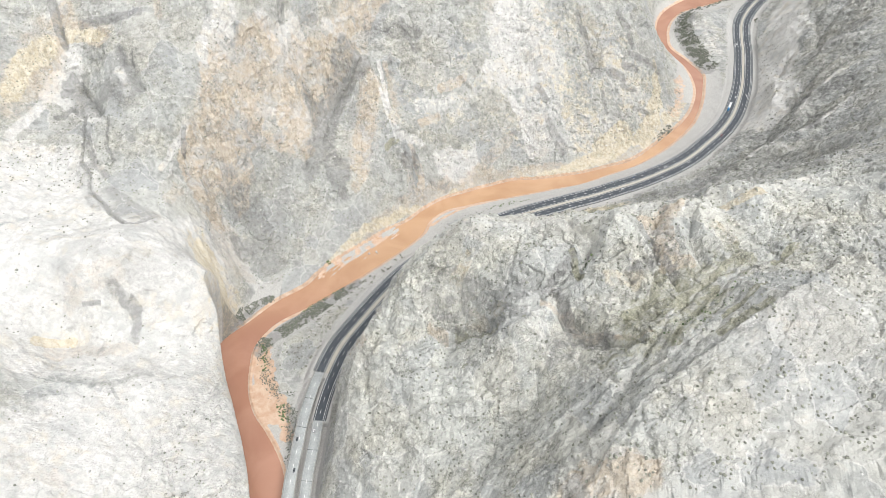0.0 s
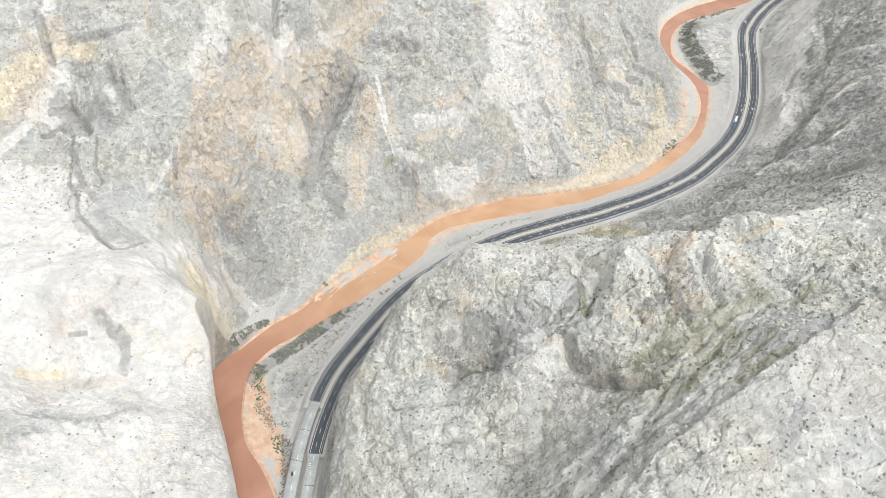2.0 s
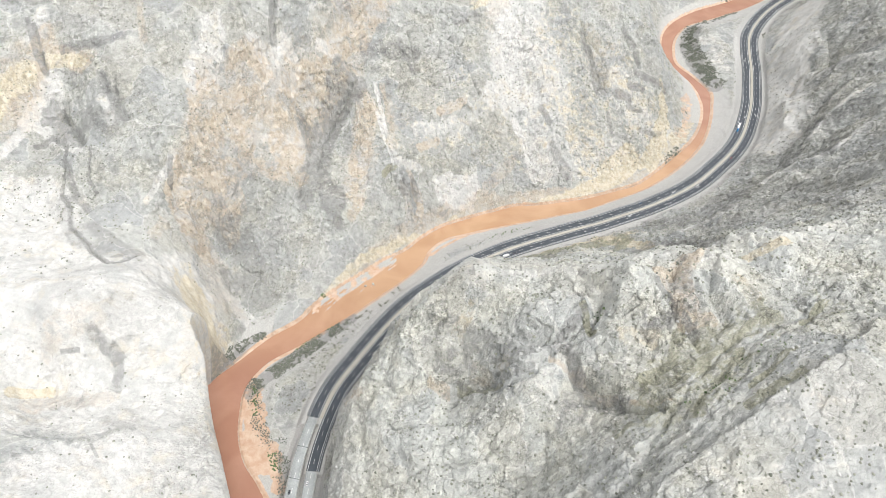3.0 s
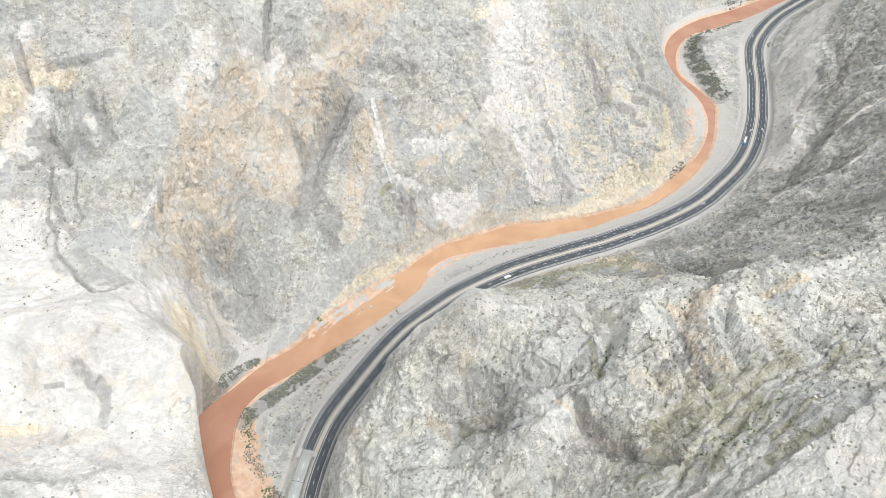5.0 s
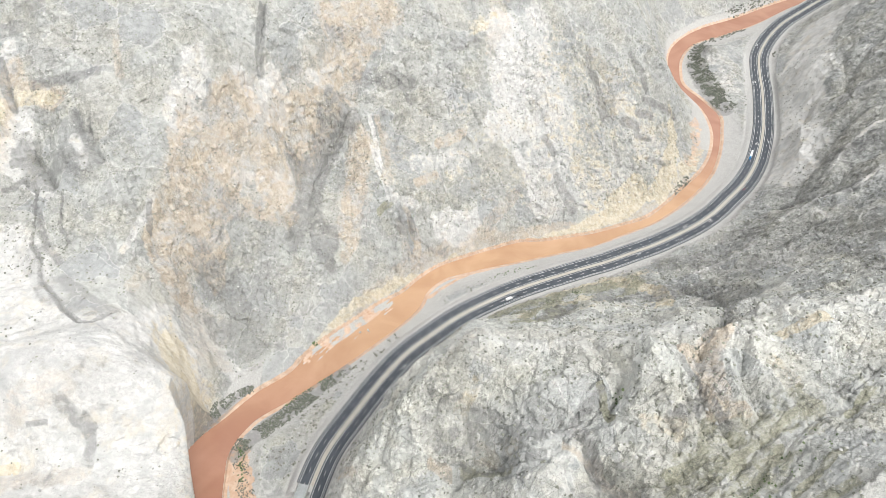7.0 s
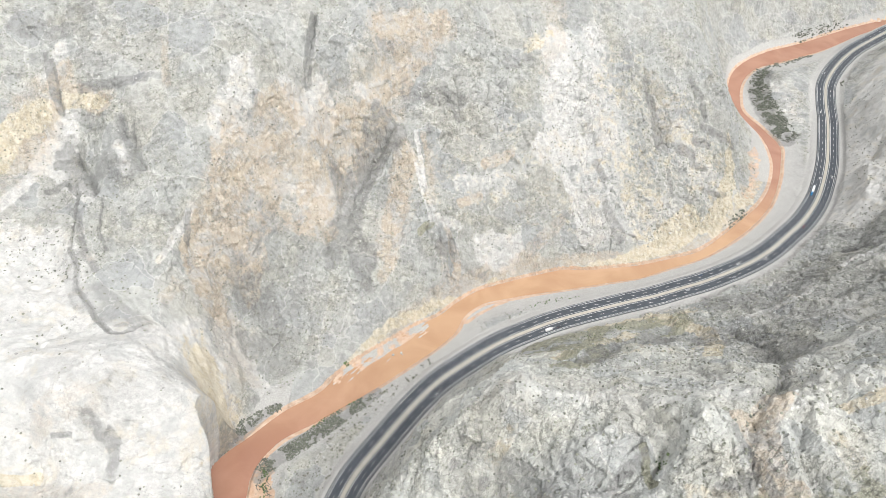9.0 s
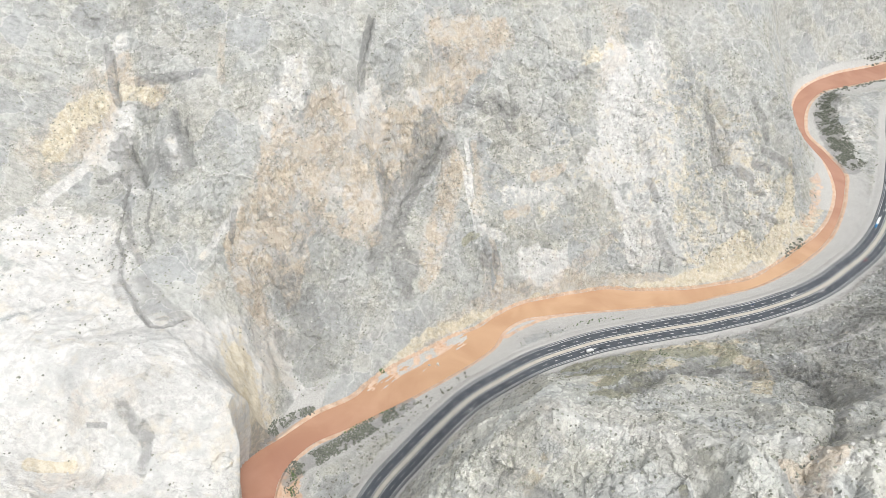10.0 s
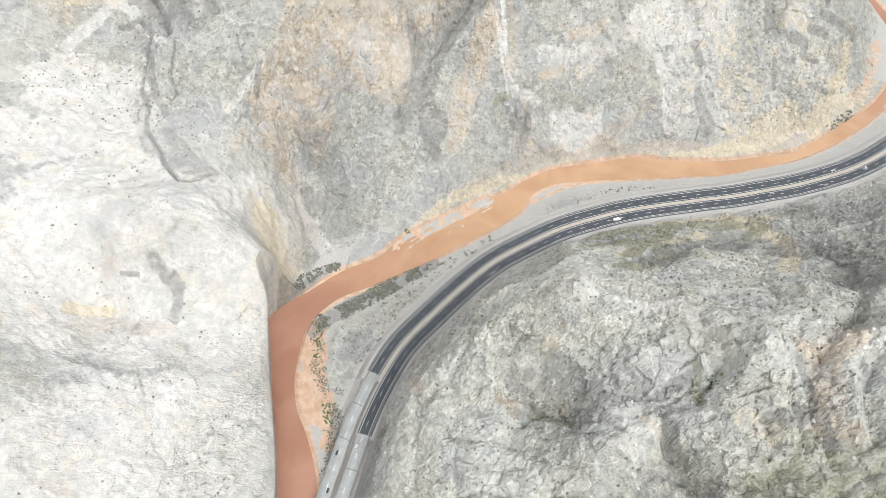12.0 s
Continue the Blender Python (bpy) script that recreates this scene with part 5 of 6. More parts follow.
def carriageway(mid, joint, words):
    road = part("road", ribbon("road", stretch(ROAD_S, joint, 1480), [mid - 5.6, mid, mid + 5.6], ROAD_Z), MAT_ASPHALT)
    tagged(road, words, "road", kind="structure")
    for side in (-1, 1):
        o = mid + side * 4.2
        part("edge_line", ribbon("edge_line", stretch(ROAD_S, joint, 1480), [o - 0.16, o + 0.16], ROAD_Z + 0.012), MAT_PAINT, road, "solid white edge line")
    line = offset_line(FINE_S, mid + (0.2 if mid < 0 else -0.2))
    ways = np.gradient(line, axis=0)
    for k in range(4, len(line), 15):
        if line[k, 1] < 180 or line[k, 1] > 1420:
            continue
        dash = part("lane_dash", LANE_DASH, None, road)
        dash.matrix_basis = Matrix.Translation((line[k, 0], line[k, 1], ROAD_Z + (0.016 if line[k, 1] > joint else 0.06))) @ \
            Matrix.Rotation(math.atan2(ways[k, 1], ways[k, 0]) - math.pi / 2, 4, "Z")
    return road


carriageway(-7.5, JOINT_WEST, "dark asphalt carriageway beside the river with dashed lane line")
carriageway(7.5, JOINT_EAST, "dark asphalt carriageway under the rock spur with dashed lane line")

median = part("median", ribbon("median", stretch(ROAD_S, JOINT_WEST, 1480), [-1.7, 0, 1.7], ROAD_Z - 0.05), MAT_MEDIAN)
tagged(median, "tan gravel median strip between two low kerbs", "median", kind="structure")
for o in (-1.68, 1.68):
    part("kerb", solid("kerb", stretch(ROAD_S, JOINT_WEST, 1480), [(o - 0.2, -0.4), (o + 0.2, -0.4), (o + 0.17, 0.2), (o - 0.17, 0.2)], ROAD_Z),
         MAT_KERB, median)
for o, south in ((-14.1, JOINT_WEST), (14.1, JOINT_EAST)):
    rim = part("pavement", ribbon("pavement", stretch(ROAD_S, south, 1480), [o - 0.75, o + 0.75], ROAD_Z - 0.1), MAT_DRAIN)
    tagged(rim, "dark drainage strip along the road's edge", "verge", kind="structure")


def guard_rail(o, south):
    rail = tagged(new("guard_rail"), "galvanised steel guard rail on short posts beside the road", "guard rail", "guard rails along the road")
    part("rail", solid("rail", stretch(ROAD_S, south, 1480), [(o - 0.12, 0.42), (o + 0.12, 0.42), (o + 0.12, 0.74), (o - 0.12, 0.74)], ROAD_Z), MAT_STEEL, rail)
    at = offset_line(stretch(ROAD_S, south, 1480), o)
    v, f = [], []
    for px, py in at:
        b = len(v)
        v += [(px + a * 0.07, py + c * 0.07, ROAD_Z + h) for h in (-0.5, 0.7) for a, c in ((-1, -1), (1, -1), (1, 1), (-1, 1))]
        f += [(b, b + 1, b + 5, b + 4), (b + 1, b + 2, b + 6, b + 5), (b + 2, b + 3, b + 7, b + 6), (b + 3, b, b + 4, b + 7)]
    tagged(part("posts", sheet("posts", v, f), MAT_STEEL, rail), kind="stuff")


guard_rail(-13.4, JOINT_WEST)
guard_rail(13.4, JOINT_EAST)


def bridge(mid, joint, words):
    b = tagged(new("bridge"), words, "bridge", "twin road bridges")
    line = stretch(ROAD_S, 130, joint + 4)
    part("deck", solid("deck", line, [(mid - 5.6, -1.1), (mid - 3.4, -1.9), (mid + 3.4, -1.9), (mid + 5.6, -1.1), (mid + 5.6, 0.05), (mid - 5.6, 0.05)], ROAD_Z),
         MAT_CONCRETE, b, "pale worn concrete deck")
    for side in (-1, 1):
        o = mid + side * 5.45
        part("parapet", solid("parapet", line, [(o - 0.28, 0.05), (o + 0.28, 0.05), (o + 0.14, 0.95), (o - 0.14, 0.95)], ROAD_Z), MAT_KERB, b, "pale concrete parapet")
        e = mid + side * 4.2
        part("edge_line", ribbon("edge_line", line, [e - 0.1, e + 0.1], ROAD_Z + 0.056), MAT_WORN, b)
    last = offset_line(line, mid)[-1]
    way = line[-1] - line[-3]
    turn = Matrix.Rotation(math.atan2(way[1], way[0]) - math.pi / 2, 4, "Z")
    for back in (0.6, 32.0, 64.0):
        k = max(0, len(line) - 1 - int(back / 4))
        p = offset_line(line, mid)[k]
        slab = part("joint", box_mesh("joint", 10.6, 0.5, 0.03), MAT_DRAIN, b, "dark expansion joint across the deck")
        slab.matrix_basis = Matrix.Translation((p[0], p[1], ROAD_Z + 0.052)) @ turn
    for k in range(len(line) - 3, 0, -9):
        p = offset_line(line, mid)[k]
        pier = part("pier", box_mesh("pier", 4.2, 1.6, ROAD_Z + 1.0, 0.25, -3.0), MAT_CONCRETE, b)
        pier.matrix_basis = Matrix.Translation((p[0], p[1], 0)) @ turn
    return b


bridge(-7.5, JOINT_WEST, "pale concrete road bridge along the river bank")
bridge(7.5, JOINT_EAST, "pale concrete road bridge under the rock spur")

# ---------------------------------------------------------------- scrub, shrubs and boulders
def clump_shape(seed, rounds=1):
    """An uneven clump of leafy twigs: (places, triangles), about one metre across."""
    rng = np.random.default_rng(seed)
    bm = bmesh.new()
    bmesh.ops.create_icosphere(bm, subdivisions=rounds, radius=0.5)
    bm.verts.ensure_lookup_table()
    v = np.array([q.co[:] for q in bm.verts]) * (1 + rng.uniform(-0.45, 0.35, (len(bm.verts), 1)))
    v[:, 2] = v[:, 2] * 0.8 + 0.25
    bm.faces.ensure_lookup_table()
    f = np.array([[q.index for q in t.verts] for t in bm.faces])
    bm.free()
    return v, f


CLUMPS = [clump_shape(s) for s in range(6)]


def scatter(name, xs, ys, zs, sizes, mat, label, category, squash=1.0):
    rng = np.random.default_rng(len(xs))
    vs, fs, base = [], [], 0
    for x, y, z, s, k, w in zip(xs, ys, zs, sizes, rng.integers(0, len(CLUMPS), len(xs)), rng.uniform(0, 6.3, len(xs))):
        v, f = CLUMPS[k]
        c, n = math.cos(w), math.sin(w)
        vs.append(np.c_[c * v[:, 0] - n * v[:, 1], n * v[:, 0] + c * v[:, 1], v[:, 2] * squash] * s + (x, y, z))
        fs.append(f + base)
        base += len(v)
    ob = part(name, sheet(name, np.concatenate(vs), np.concatenate(fs)), mat)
    return tagged(ob, label, category, kind="stuff")


def leaf_material(name, dark, light):
    m, nodes, links, b = material(name, 0.9)
    geo = nodes.new("ShaderNodeNewGeometry")
    at = nodes.new("ShaderNodeTexCoord").outputs["Object"]
    n = math_node(nodes, links, "ADD", math_node(nodes, links, "MULTIPLY", geo.outputs["Random Per Island"], 0.7),
                  math_node(nodes, links, "MULTIPLY", noise_node(nodes, links, at, 0.8), 0.5))
    links.new(mixed(nodes, links, ramp(nodes, links, n, 0.2, 0.9), dark, light), b.inputs["Base Color"])
    return m


MAT_SCRUB = leaf_material("dry_scrub", (0.15, 0.155, 0.13), (0.29, 0.295, 0.245))
MAT_SHRUB = leaf_material("riverside_shrub", (0.085, 0.092, 0.075), (0.17, 0.178, 0.145))
MAT_GREEN = leaf_material("green_shrub", (0.05, 0.085, 0.035), (0.13, 0.17, 0.08))
MAT_BOULDER = leaf_material("pale_boulder", (0.28, 0.278, 0.265), (0.50, 0.495, 0.475))


def spread(n, seed, x0, x1, y0, y1, size, cut):
    rng = np.random.default_rng(seed)
    x, y = rng.uniform(x0, x1, n), rng.uniform(y0, y1, n)
    keep = rough(x, y, size, 3, seed) > cut
    return x[keep], y[keep], rng


def slopes():
    x, y, rng = spread(34000, 11, -520, 620, 190, 1150, 60, -0.15)
    z, lay = surface(x, y)
    west = (x < -240) & (y < 560)
    ok = (lay["bank"] > 22) & (lay["road"] > 24) & (~west | (rng.uniform(size=len(x)) < 0.13))
    x, y, z = (x + lay["push_x"])[ok], (y + lay["push_y"])[ok], z[ok]
    s = rng.uniform(0.9, 1.95, len(x)) ** 1.3
    scatter("scrub", x, y, z - 0.15, s, MAT_SCRUB, "small dry grey-green scrub bushes on the slopes", "scrub", 0.9)
    x, y, rng = spread(9000, 12, -460, 420, 190, 900, 40, 0.05)
    z, lay = surface(x, y)
    ok = (lay["bank"] > 16) & (lay["road"] > 26)
    scatter("boulders", (x + lay["push_x"])[ok], (y + lay["push_y"])[ok], z[ok] - 0.3, 0.9 + 2.4 * rng.uniform(0, 1, ok.sum()) ** 3, MAT_BOULDER, "pale limestone boulders and rubble on the slopes", "rubble", 0.8)


slopes()


def thicket(line, half, n, seed, sizes):
    """Places for shrubs along a plan line, thinning out to both sides."""
    rng = np.random.default_rng(seed)
    q = resampled(line, 2)[0]
    k = rng.integers(0, len(q), n)
    r, w = 1.7 * half * np.sqrt(rng.uniform(0, 1, n)), rng.uniform(0, 6.3, n)
    p = np.c_[q[k, 0] + r * np.cos(w), q[k, 1] + r * np.sin(w), rng.uniform(*sizes, n)]
    return p[rough(p[:, 0], p[:, 1], 16, 3, seed + 400, gain=0.7) > -0.12 - 2.0 * (n < 150)]


def riverside():
    rows = [thicket([(-248, 492), (-237, 517), (-219, 541), (-205, 551)], 2.8, 900, 1, (1.0, 2.2)),
            thicket([(-208, 482), (-189, 498), (-167, 519), (-140, 547), (-122, 568)], 5.5, 3000, 2, (0.9, 2.0)),
            thicket([(-203, 470), (-192, 440), (-180, 415)], 4.5, 420, 3, (0.7, 1.8)),
            thicket([(-168, 420), (-160, 395), (-152, 360), (-148, 320)], 4.5, 600, 4, (0.8, 2)),
            ]
    rows += [thicket([(418, 1235), (400, 1190), (403, 1130), (414, 1065)], 9.5, 4200, 5, (1.2, 2.8)),
            thicket([(415, 1250), (470, 1288), (510, 1312)], 5.0, 160, 6, (1.8, 4)),
            thicket([(292, 862), (318, 890)], 3.0, 60, 7, (1.8, 4)),
            thicket([(500, 1362), (560, 1400), (600, 1428)], 5.0, 160, 8, (2, 4.5)),
            thicket([(522, 1150), (528, 1190), (533, 1215)], 2.0, 60, 9, (1.6, 3.2))]
    p = np.concatenate(rows)
    z, lay = surface(p[:, 0], p[:, 1])
    ok = ~lay["wet"] & (lay["road"] > 14) & (z < 13)
    scatter("shrubs", p[ok, 0], p[ok, 1], z[ok] - 0.2, p[ok, 2], MAT_SHRUB, "dense grey-green shrubs along the river bank", "riverside shrubs", 0.75)
    rows = [thicket([(-206, 487), (-202, 474), (-197, 450)], 2.2, 40, 21, (1.2, 2.6)), thicket([(45, 704), (75, 716), (95, 722)], 2.0, 40, 22, (1.0, 2.2)),
            thicket([(-170, 530), (-140, 560), (-120, 575)], 2.0, 40, 23, (1.0, 2.4)), thicket([(-151, 608), (-149, 604)], 1.5, 12, 24, (1.6, 3)),
            thicket([(-172, 405), (-164, 385)], 3.0, 40, 25, (1.2, 2.6)), thicket([(100, 384), (104, 392)], 2, 14, 26, (1.2, 2.2)),
            thicket([(145, 300), (170, 318), (200, 338)], 5, 60, 27, (0.9, 1.8)), thicket([(90, 640), (140, 660)], 8, 60, 28, (0.9, 1.8))]
    p = np.concatenate(rows)
    z, lay = surface(p[:, 0], p[:, 1])
    ok = ~lay["wet"] & (lay["road"] > 14)
    scatter("green_shrubs", p[ok, 0], p[ok, 1], z[ok] - 0.2, p[ok, 2], MAT_GREEN, "green shrubs on damp ground by the river", "green shrubs", 0.9)


riverside()


def shrub(seed):
    """A single shrub: short forked stem under an uneven crown of clumps."""
    rng = np.random.default_rng(seed)
    ob = tagged(new("shrub"), "round dry shrub on the gravel terrace by the road", "shrub", "shrubs on the gravel terrace")
    bm = bmesh.new()
    for k in range(3):
        m = Matrix.Translation((0, 0, 0.25)) @ Matrix.Rotation(k * 2.1, 4, "Z") @ Matrix.Rotation(0.45, 4, "X")
        bmesh.ops.create_cone(bm, cap_ends=True, segments=5, radius1=0.09, radius2=0.04, depth=0.9, matrix=m)
    part("stem", bm, MAT_BARK, ob)
    vs, fs, base = [], [], 0
    for k in range(9):
        v, f = CLUMPS[k % len(CLUMPS)]
        vs.append(v * rng.uniform(0.8, 1.4) + (*rng.normal(0, 0.55, 2), rng.uniform(0.3, 0.9)))
        fs.append(f + base)
        base += len(v)
    part("crown", sheet("crown", np.concatenate(vs), np.concatenate(fs)), MAT_DRY, ob)
    return ob


MAT_DRY = leaf_material("dry_shrub", (0.12, 0.122, 0.10), (0.23, 0.23, 0.19))
MAT_BARK = plain("bark", (0.16, 0.13, 0.10))
SHRUBS = [shrub(s) for s in range(3)]


def terrace():
    p = thicket([(-163, 452), (-146, 500), (-120, 552), (-90, 596), (-60, 625)], 8.0, 110, 31, (0.6, 1.3))
    z, lay = surface(p[:, 0], p[:, 1])
    count = 0
    for (x, y, s), h, wet, dr, bank in zip(p, z, lay["wet"], lay["road"], lay["bank"]):
        if wet or dr < 16 or bank < 7:
            continue
        at = Matrix.Translation((x, y, h - 0.1)) @ Matrix.Rotation(count * 1.7, 4, "Z")
        if count < 3:
            ob = SHRUBS[count]
            ob.matrix_basis = at
        else:
            ob = copy_thing(SHRUBS[count % 3], at)
        ob.scale = (s, s, s)
        count += 1


terrace()


# ---------------------------------------------------------------- vehicles, as they stand on the road
def enamel(name, colour, rough_value=0.35):
    m = plain(name, colour, rough_value, 0.0, 0.06, 0.6)
    m.node_tree.nodes["Principled BSDF"].inputs["Coat Weight"].default_value = 0.4
    return m


MAT_GLASS_DARK = plain("tinted_glass", (0.03, 0.035, 0.04), 0.12)
MAT_TYRE, MAT_RIM = plain("rubber", (0.03, 0.03, 0.03), 0.9), plain("wheel_rim", (0.45, 0.45, 0.46), 0.4, 0.6)
MAT_LAMP, MAT_TAIL = plain("lamp_glass", (0.75, 0.75, 0.72), 0.2), plain("tail_lamp", (0.4, 0.03, 0.02), 0.3)
MAT_CHASSIS = plain("chassis", (0.06, 0.06, 0.065), 0.7)
COATS = {"white": enamel("white_enamel", (0.72, 0.72, 0.72)), "blue": enamel("blue_enamel", (0.02, 0.22, 0.48)), "dark": enamel("dark_enamel", (0.05, 0.055, 0.065)),
         "red": enamel("dark_red_enamel", (0.22, 0.03, 0.025)), "silver": enamel("silver_enamel", (0.42, 0.44, 0.46)), "navy": enamel("navy_enamel", (0.05, 0.08, 0.14))}


def hull(name, profile, width, top_width=None, bevel=0.06):
    """A body from its side profile, (y, z) corners in order, drawn in at the top."""
    top_width = top_width or width
    z0, z1 = min(z for _, z in profile), max(z for _, z in profile)
    bm = bmesh.new()
    sides = []
    for sign in (-1, 1):
        sides.append([bm.verts.new((sign * 0.5 * (width + (top_width - width) * (z - z0) / (z1 - z0)), y, z)) for y, z in profile])
    n = len(profile)
    bm.faces.new(sides[0])
    bm.faces.new(sides[1][::-1])
    for k in range(n):
        bm.faces.new((sides[0][k], sides[1][k], sides[1][(k + 1) % n], sides[0][(k + 1) % n]))
    bmesh.ops.recalc_face_normals(bm, faces=bm.faces)
    if bevel:
        bmesh.ops.bevel(bm, geom=bm.edges[:], offset=bevel, segments=2, affect="EDGES", clamp_overlap=True)
    me = bpy.data.meshes.new(name)
    bm.to_mesh(me)
    bm.free()
    return me


def disc(name, radius, width):
    bm = bmesh.new()
    bmesh.ops.create_cone(bm, cap_ends=True, segments=16, radius1=radius, radius2=radius, depth=width, matrix=Matrix.Rotation(math.pi / 2, 4, "Y"))
    me = bpy.data.meshes.new(name)
    bm.to_mesh(me)
    bm.free()
    return me


def wheels(thing, places, radius, width=0.24):
    for x, y in places:
        w = part("wheel", disc("tyre", radius, width), MAT_TYRE, thing)
        w.location = (x, y, radius)
        part("rim", disc("rim", radius * 0.6, width + 0.03), MAT_RIM, w)


def lamps(thing, half, front, back, z):
    for x in (-half, half):
        a = part("headlight", box_mesh("headlight", 0.34, 0.08, 0.16, 0.02), MAT_LAMP, thing)
        a.location = (x, front, z)
        b = part("tail_light", box_mesh("tail_light", 0.26, 0.08, 0.2, 0.02), MAT_TAIL, thing)
        b.location = (x, back, z)


def car(coat, label):
    t = tagged(new("car"), label, "car", "traffic on the road")
    part("body", hull("body", [(-2.15, 0.35), (2.1, 0.35), (2.2, 0.62), (2.05, 0.82), (0.9, 0.98), (-1.9, 1.02), (-2.2, 0.8)], 1.8, 1.7), COATS[coat], t)
    part("windows", hull("windows", [(-1.75, 1.0), (0.95, 0.97), (0.3, 1.42), (-1.2, 1.44)], 1.6, 1.25), MAT_GLASS_DARK, t, "dark tinted windows")
    part("roof", hull("roof", [(-1.2, 1.43), (0.3, 1.41), (0.2, 1.49), (-1.1, 1.5)], 1.28, 1.2, 0.02), COATS[coat], t)
    wheels(t, [(s * 0.78, y) for s in (-1, 1) for y in (-1.35, 1.35)], 0.32)
    lamps(t, 0.62, 2.16, -2.17, 0.62)
    return t


def pickup(coat, label):
    t = tagged(new("pickup"), label, "pickup truck", "traffic on the road")
    part("body", hull("body", [(-2.6, 0.45), (2.5, 0.45), (2.6, 0.8), (2.45, 1.02), (1.2, 1.1), (-2.6, 1.1)], 1.9, 1.85), COATS[coat], t)
    part("windows", hull("windows", [(-0.7, 1.08), (1.25, 1.08), (0.6, 1.68), (-0.55, 1.7)], 1.72, 1.4), MAT_GLASS_DARK, t, "dark tinted windows")
    part("roof", hull("roof", [(-0.55, 1.69), (0.6, 1.67), (0.5, 1.77), (-0.5, 1.77)], 1.42, 1.34, 0.02), COATS[coat], t)
    bed = part("load_bed", box_mesh("load_bed", 1.5, 1.7, 0.06, 0.0), MAT_CHASSIS, t, "dark open load bed")
    bed.location = (0, -1.65, 1.09)
    wheels(t, [(s * 0.8, y) for s in (-1, 1) for y in (-1.6, 1.6)], 0.38)
    lamps(t, 0.68, 2.56, -2.6, 0.72)
    return t


def box_truck(label):
    t = tagged(new("box_truck"), label, "box truck", "traffic on the road")
    part("chassis", box_mesh("chassis", 1.9, 8.2, 0.3, 0.03, 0.55), MAT_CHASSIS, t)
    part("cab", hull("cab", [(2.3, 0.6), (4.2, 0.6), (4.25, 1.3), (3.9, 2.3), (2.3, 2.4)], 2.2, 2.0), COATS["white"], t)
    part("windscreen", hull("windscreen", [(3.95, 1.4), (4.27, 1.4), (4.0, 2.1), (3.8, 2.1)], 1.9, 1.7, 0.01), MAT_GLASS_DARK, t, "dark windscreen")
    box = part("cargo_box", box_mesh("cargo_box", 2.45, 6.2, 2.4, 0.06, 0.9), COATS["white"], t)
    box.location = (0, -1.0, 0)
    wheels(t, [(s * 0.95, y) for s in (-1, 1) for y in (-2.6, 3.1)], 0.46, 0.3)
    lamps(t, 0.8, 4.22, -4.08, 0.8)
    return t


def semi_truck(label):
    t = tagged(new("semi_truck"), label, "semi truck", "traffic on the road")
    part("tractor_frame", box_mesh("tractor_frame", 1.6, 6.6, 0.35, 0.03, 0.6), MAT_CHASSIS, t).location = (0, 6.4, 0)
    part("cab", hull("cab", [(5.0, 0.7), (7.9, 0.7), (7.9, 1.9), (7.55, 3.2), (5.0, 3.5)], 2.4, 2.2), COATS["blue"], t, "bright blue sleeper cab")
    part("hood", hull("hood", [(7.85, 0.7), (9.6, 0.7), (9.7, 1.3), (9.5, 1.75), (7.85, 1.95)], 2.1, 1.8), COATS["blue"], t)
    part("windscreen", hull("windscreen", [(7.6, 2.0), (7.95, 2.0), (7.72, 2.9), (7.4, 2.9)], 2.0, 1.9, 0.01), MAT_GLASS_DARK, t, "dark windscreen")
    part("trailer", box_mesh("trailer", 2.55, 14.2, 2.9, 0.06, 1.15), COATS["white"], t, "long white box trailer").location = (0, -2.4, 0)
    part("trailer_frame", box_mesh("trailer_frame", 1.4, 13.6, 0.35, 0.03, 0.8), MAT_CHASSIS, t).location = (0, -2.4, 0)
    wheels(t, [(s * 1.0, y) for s in (-1, 1) for y in (8.7, 5.2, 3.9, -6.8, -8.1)], 0.5, 0.34)
    lamps(t, 0.8, 9.66, -9.52, 0.95)
    return t


def stand(thing, x, y, southbound):
    """Sets a vehicle on the carriageway, heading along the lane."""
    k = np.hypot(ROAD_S[:, 0] - x, ROAD_S[:, 1] - y).argmin()
    way = ROAD_S[k + 1] - ROAD_S[k - 1]
    turn = math.atan2(way[1], way[0]) - math.pi / 2 + (math.pi if southbound else 0)
    thing.matrix_basis = Matrix.Translation((x, y, ROAD_Z + (0.004 if y > JOINT_WEST + 5 else 0.054))) @ Matrix.Rotation(turn, 4, "Z")


def lane(x, y, off):
    """The place on a lane nearest to (x, y): its offset from the road's middle."""
    q = offset_line(FINE_S, off)
    return q[np.hypot(q[:, 0] - x, q[:, 1] - y).argmin()]


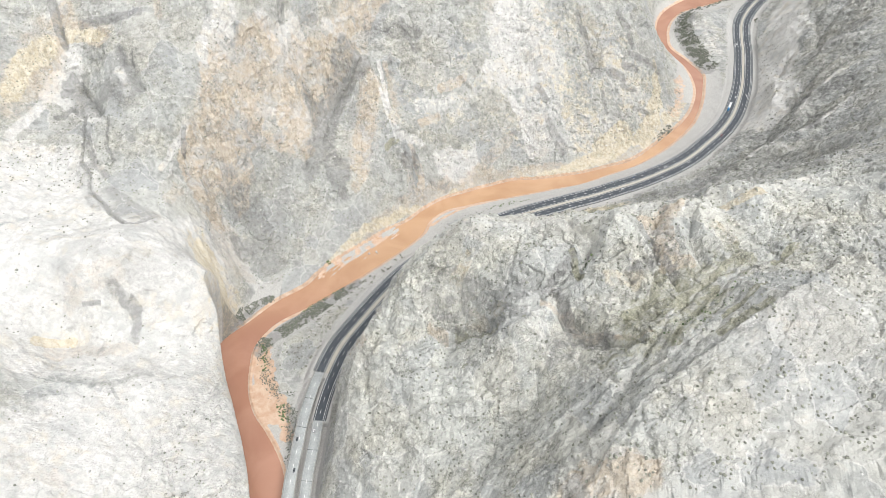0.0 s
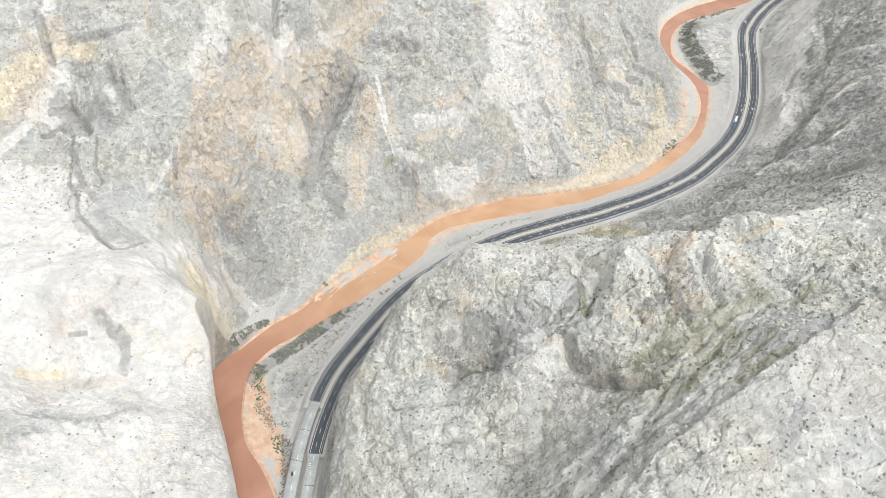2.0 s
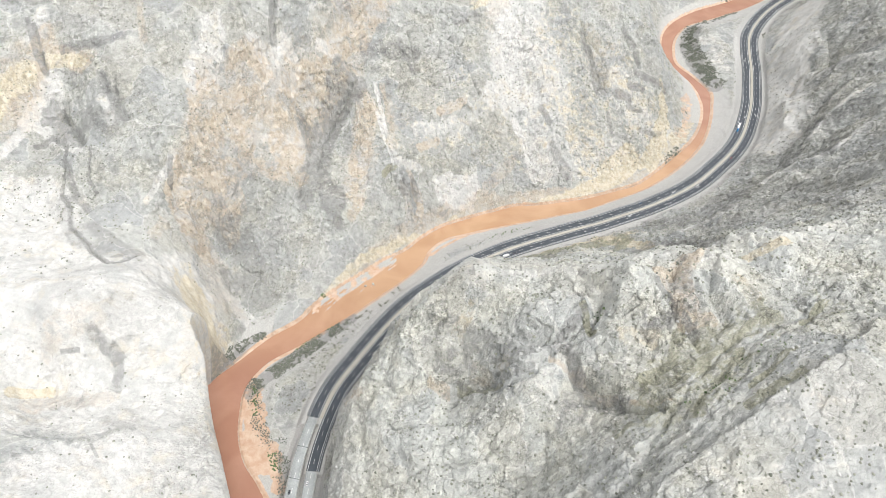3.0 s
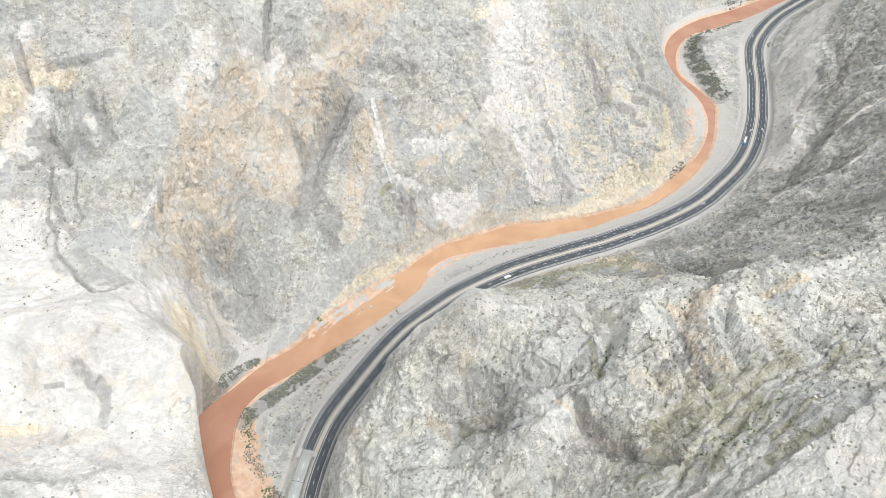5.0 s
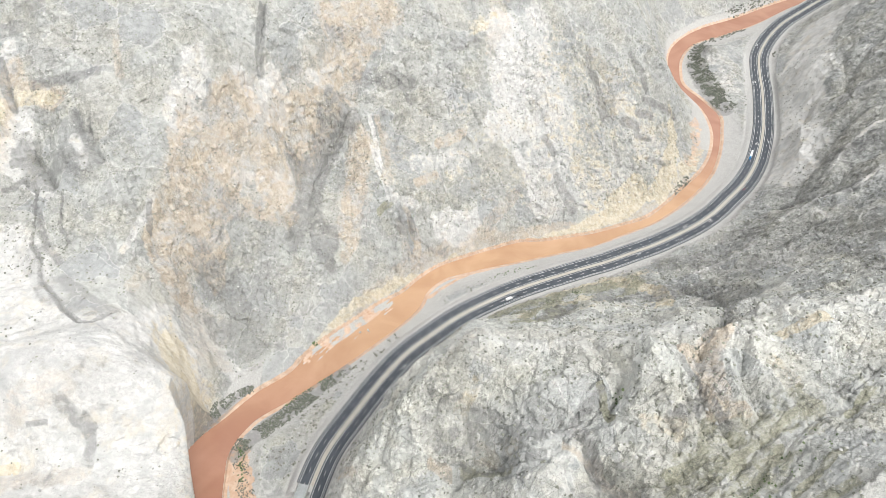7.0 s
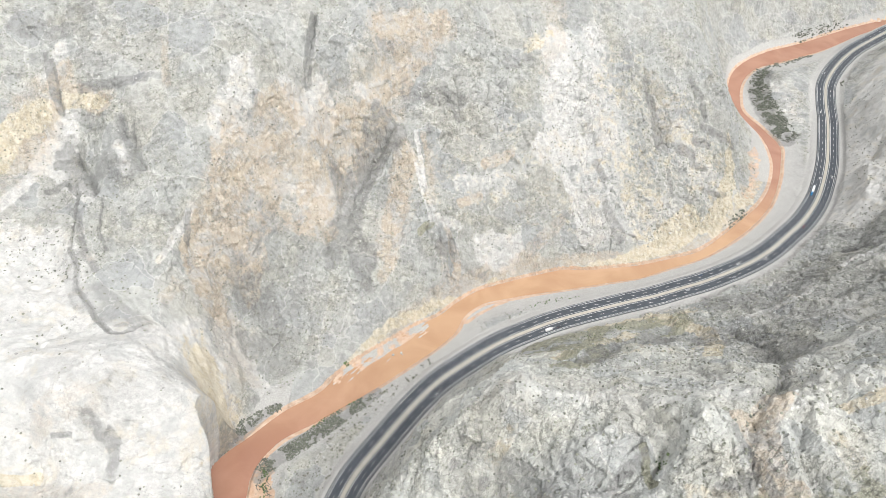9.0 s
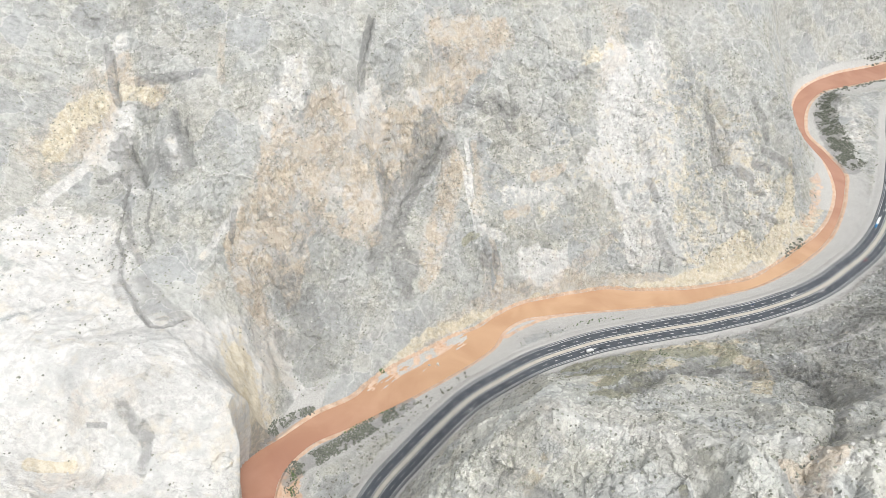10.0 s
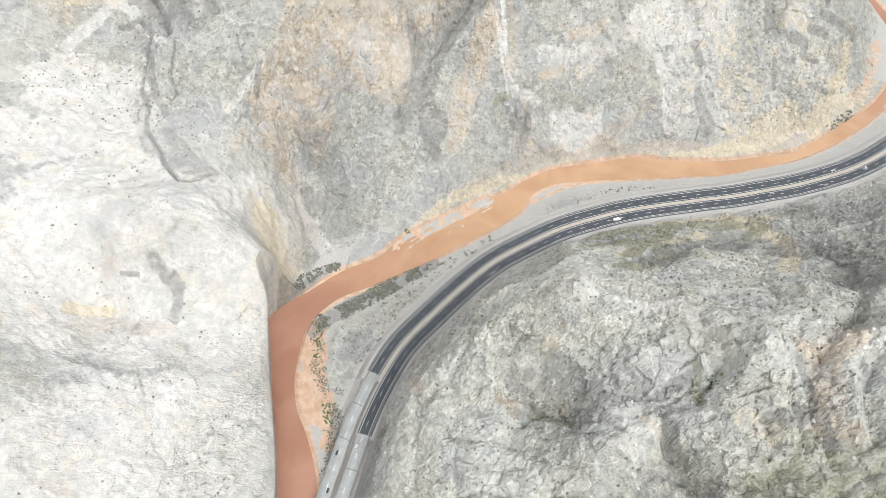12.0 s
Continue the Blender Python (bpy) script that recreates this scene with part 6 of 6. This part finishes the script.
TRAFFIC = [
    (semi_truck("blue semi truck with a long white box trailer"), 407, 933, -9.2, True),
    (car("white", "white passenger car on the asphalt road"), 429, 960, -5.4, True),
    (pickup("white", "white pickup truck on the asphalt road"), 287, 786, -5.4, True),
    (car("dark", "dark grey passenger car on the asphalt road"), 89, 702, -9.2, True),
    (car("navy", "dark blue passenger car on the asphalt road"), 239, 764, -9.2, True),
    (car("white", "white passenger car on the asphalt road"), 513, 1239, -9.2, True),
    (car("white", "white passenger car on the asphalt road"), 472, 1124, -9.2, True),
    (car("white", "white passenger car on the asphalt road"), 447, 963, 9.2, False),
    (car("red", "dark red passenger car on the asphalt road"), 381, 860, 5.4, False),
    (pickup("white", "white pickup truck on the asphalt road"), 323, 794, 5.4, False),
    (car("silver", "silver grey passenger car on the asphalt road"), 278, 761, 9.2, False),
    (car("silver", "silver grey passenger car on the asphalt road"), 221, 737, 5.4, False),
    (box_truck("white box truck on the asphalt road"), 62, 663, 9.2, False),
    (car("dark", "black passenger car on the asphalt road"), 73, 669, 9.2, False),
    (car("dark", "black passenger car on the asphalt road"), 510, 1186, 9.2, False),
    (car("dark", "black passenger car on the asphalt road"), 486, 1099, 5.4, False),
    (car("white", "white passenger car on the concrete bridge"), -130, 370, 5.4, False),
    (car("dark", "dark grey passenger car on the concrete bridge"), -147, 362, -9.2, True),
    (car("dark", "dark grey passenger car on the concrete bridge"), -146, 330, -5.6, True),
    (car("white", "white passenger car on the asphalt road"), -50, 570, 9.2, False),
]
for thing, x, y, off, southbound in TRAFFIC:
    px, py = lane(x, y, off)
    stand(thing, px, py, southbound)


def road_sign(x, y, turn):
    t = tagged(new("road_sign"), "pale road sign panel on two steel posts", "road sign")
    for s in (-0.9, 0.9):
        part("post", box_mesh("post", 0.12, 0.12, 4.2, 0.02), MAT_STEEL, t).location = (s, 0, 0)
    part("panel", box_mesh("panel", 3.0, 0.08, 1.6, 0.03, 2.6), MAT_KERB, t)
    t.matrix_basis = Matrix.Translation((x, y, ground_at(x, y))) @ Matrix.Rotation(turn, 4, "Z")


def ground_at(x, y):
    return float(surface(np.array([x]), np.array([y]))[0][0])


road_sign(-117.5, 404, 0.3)
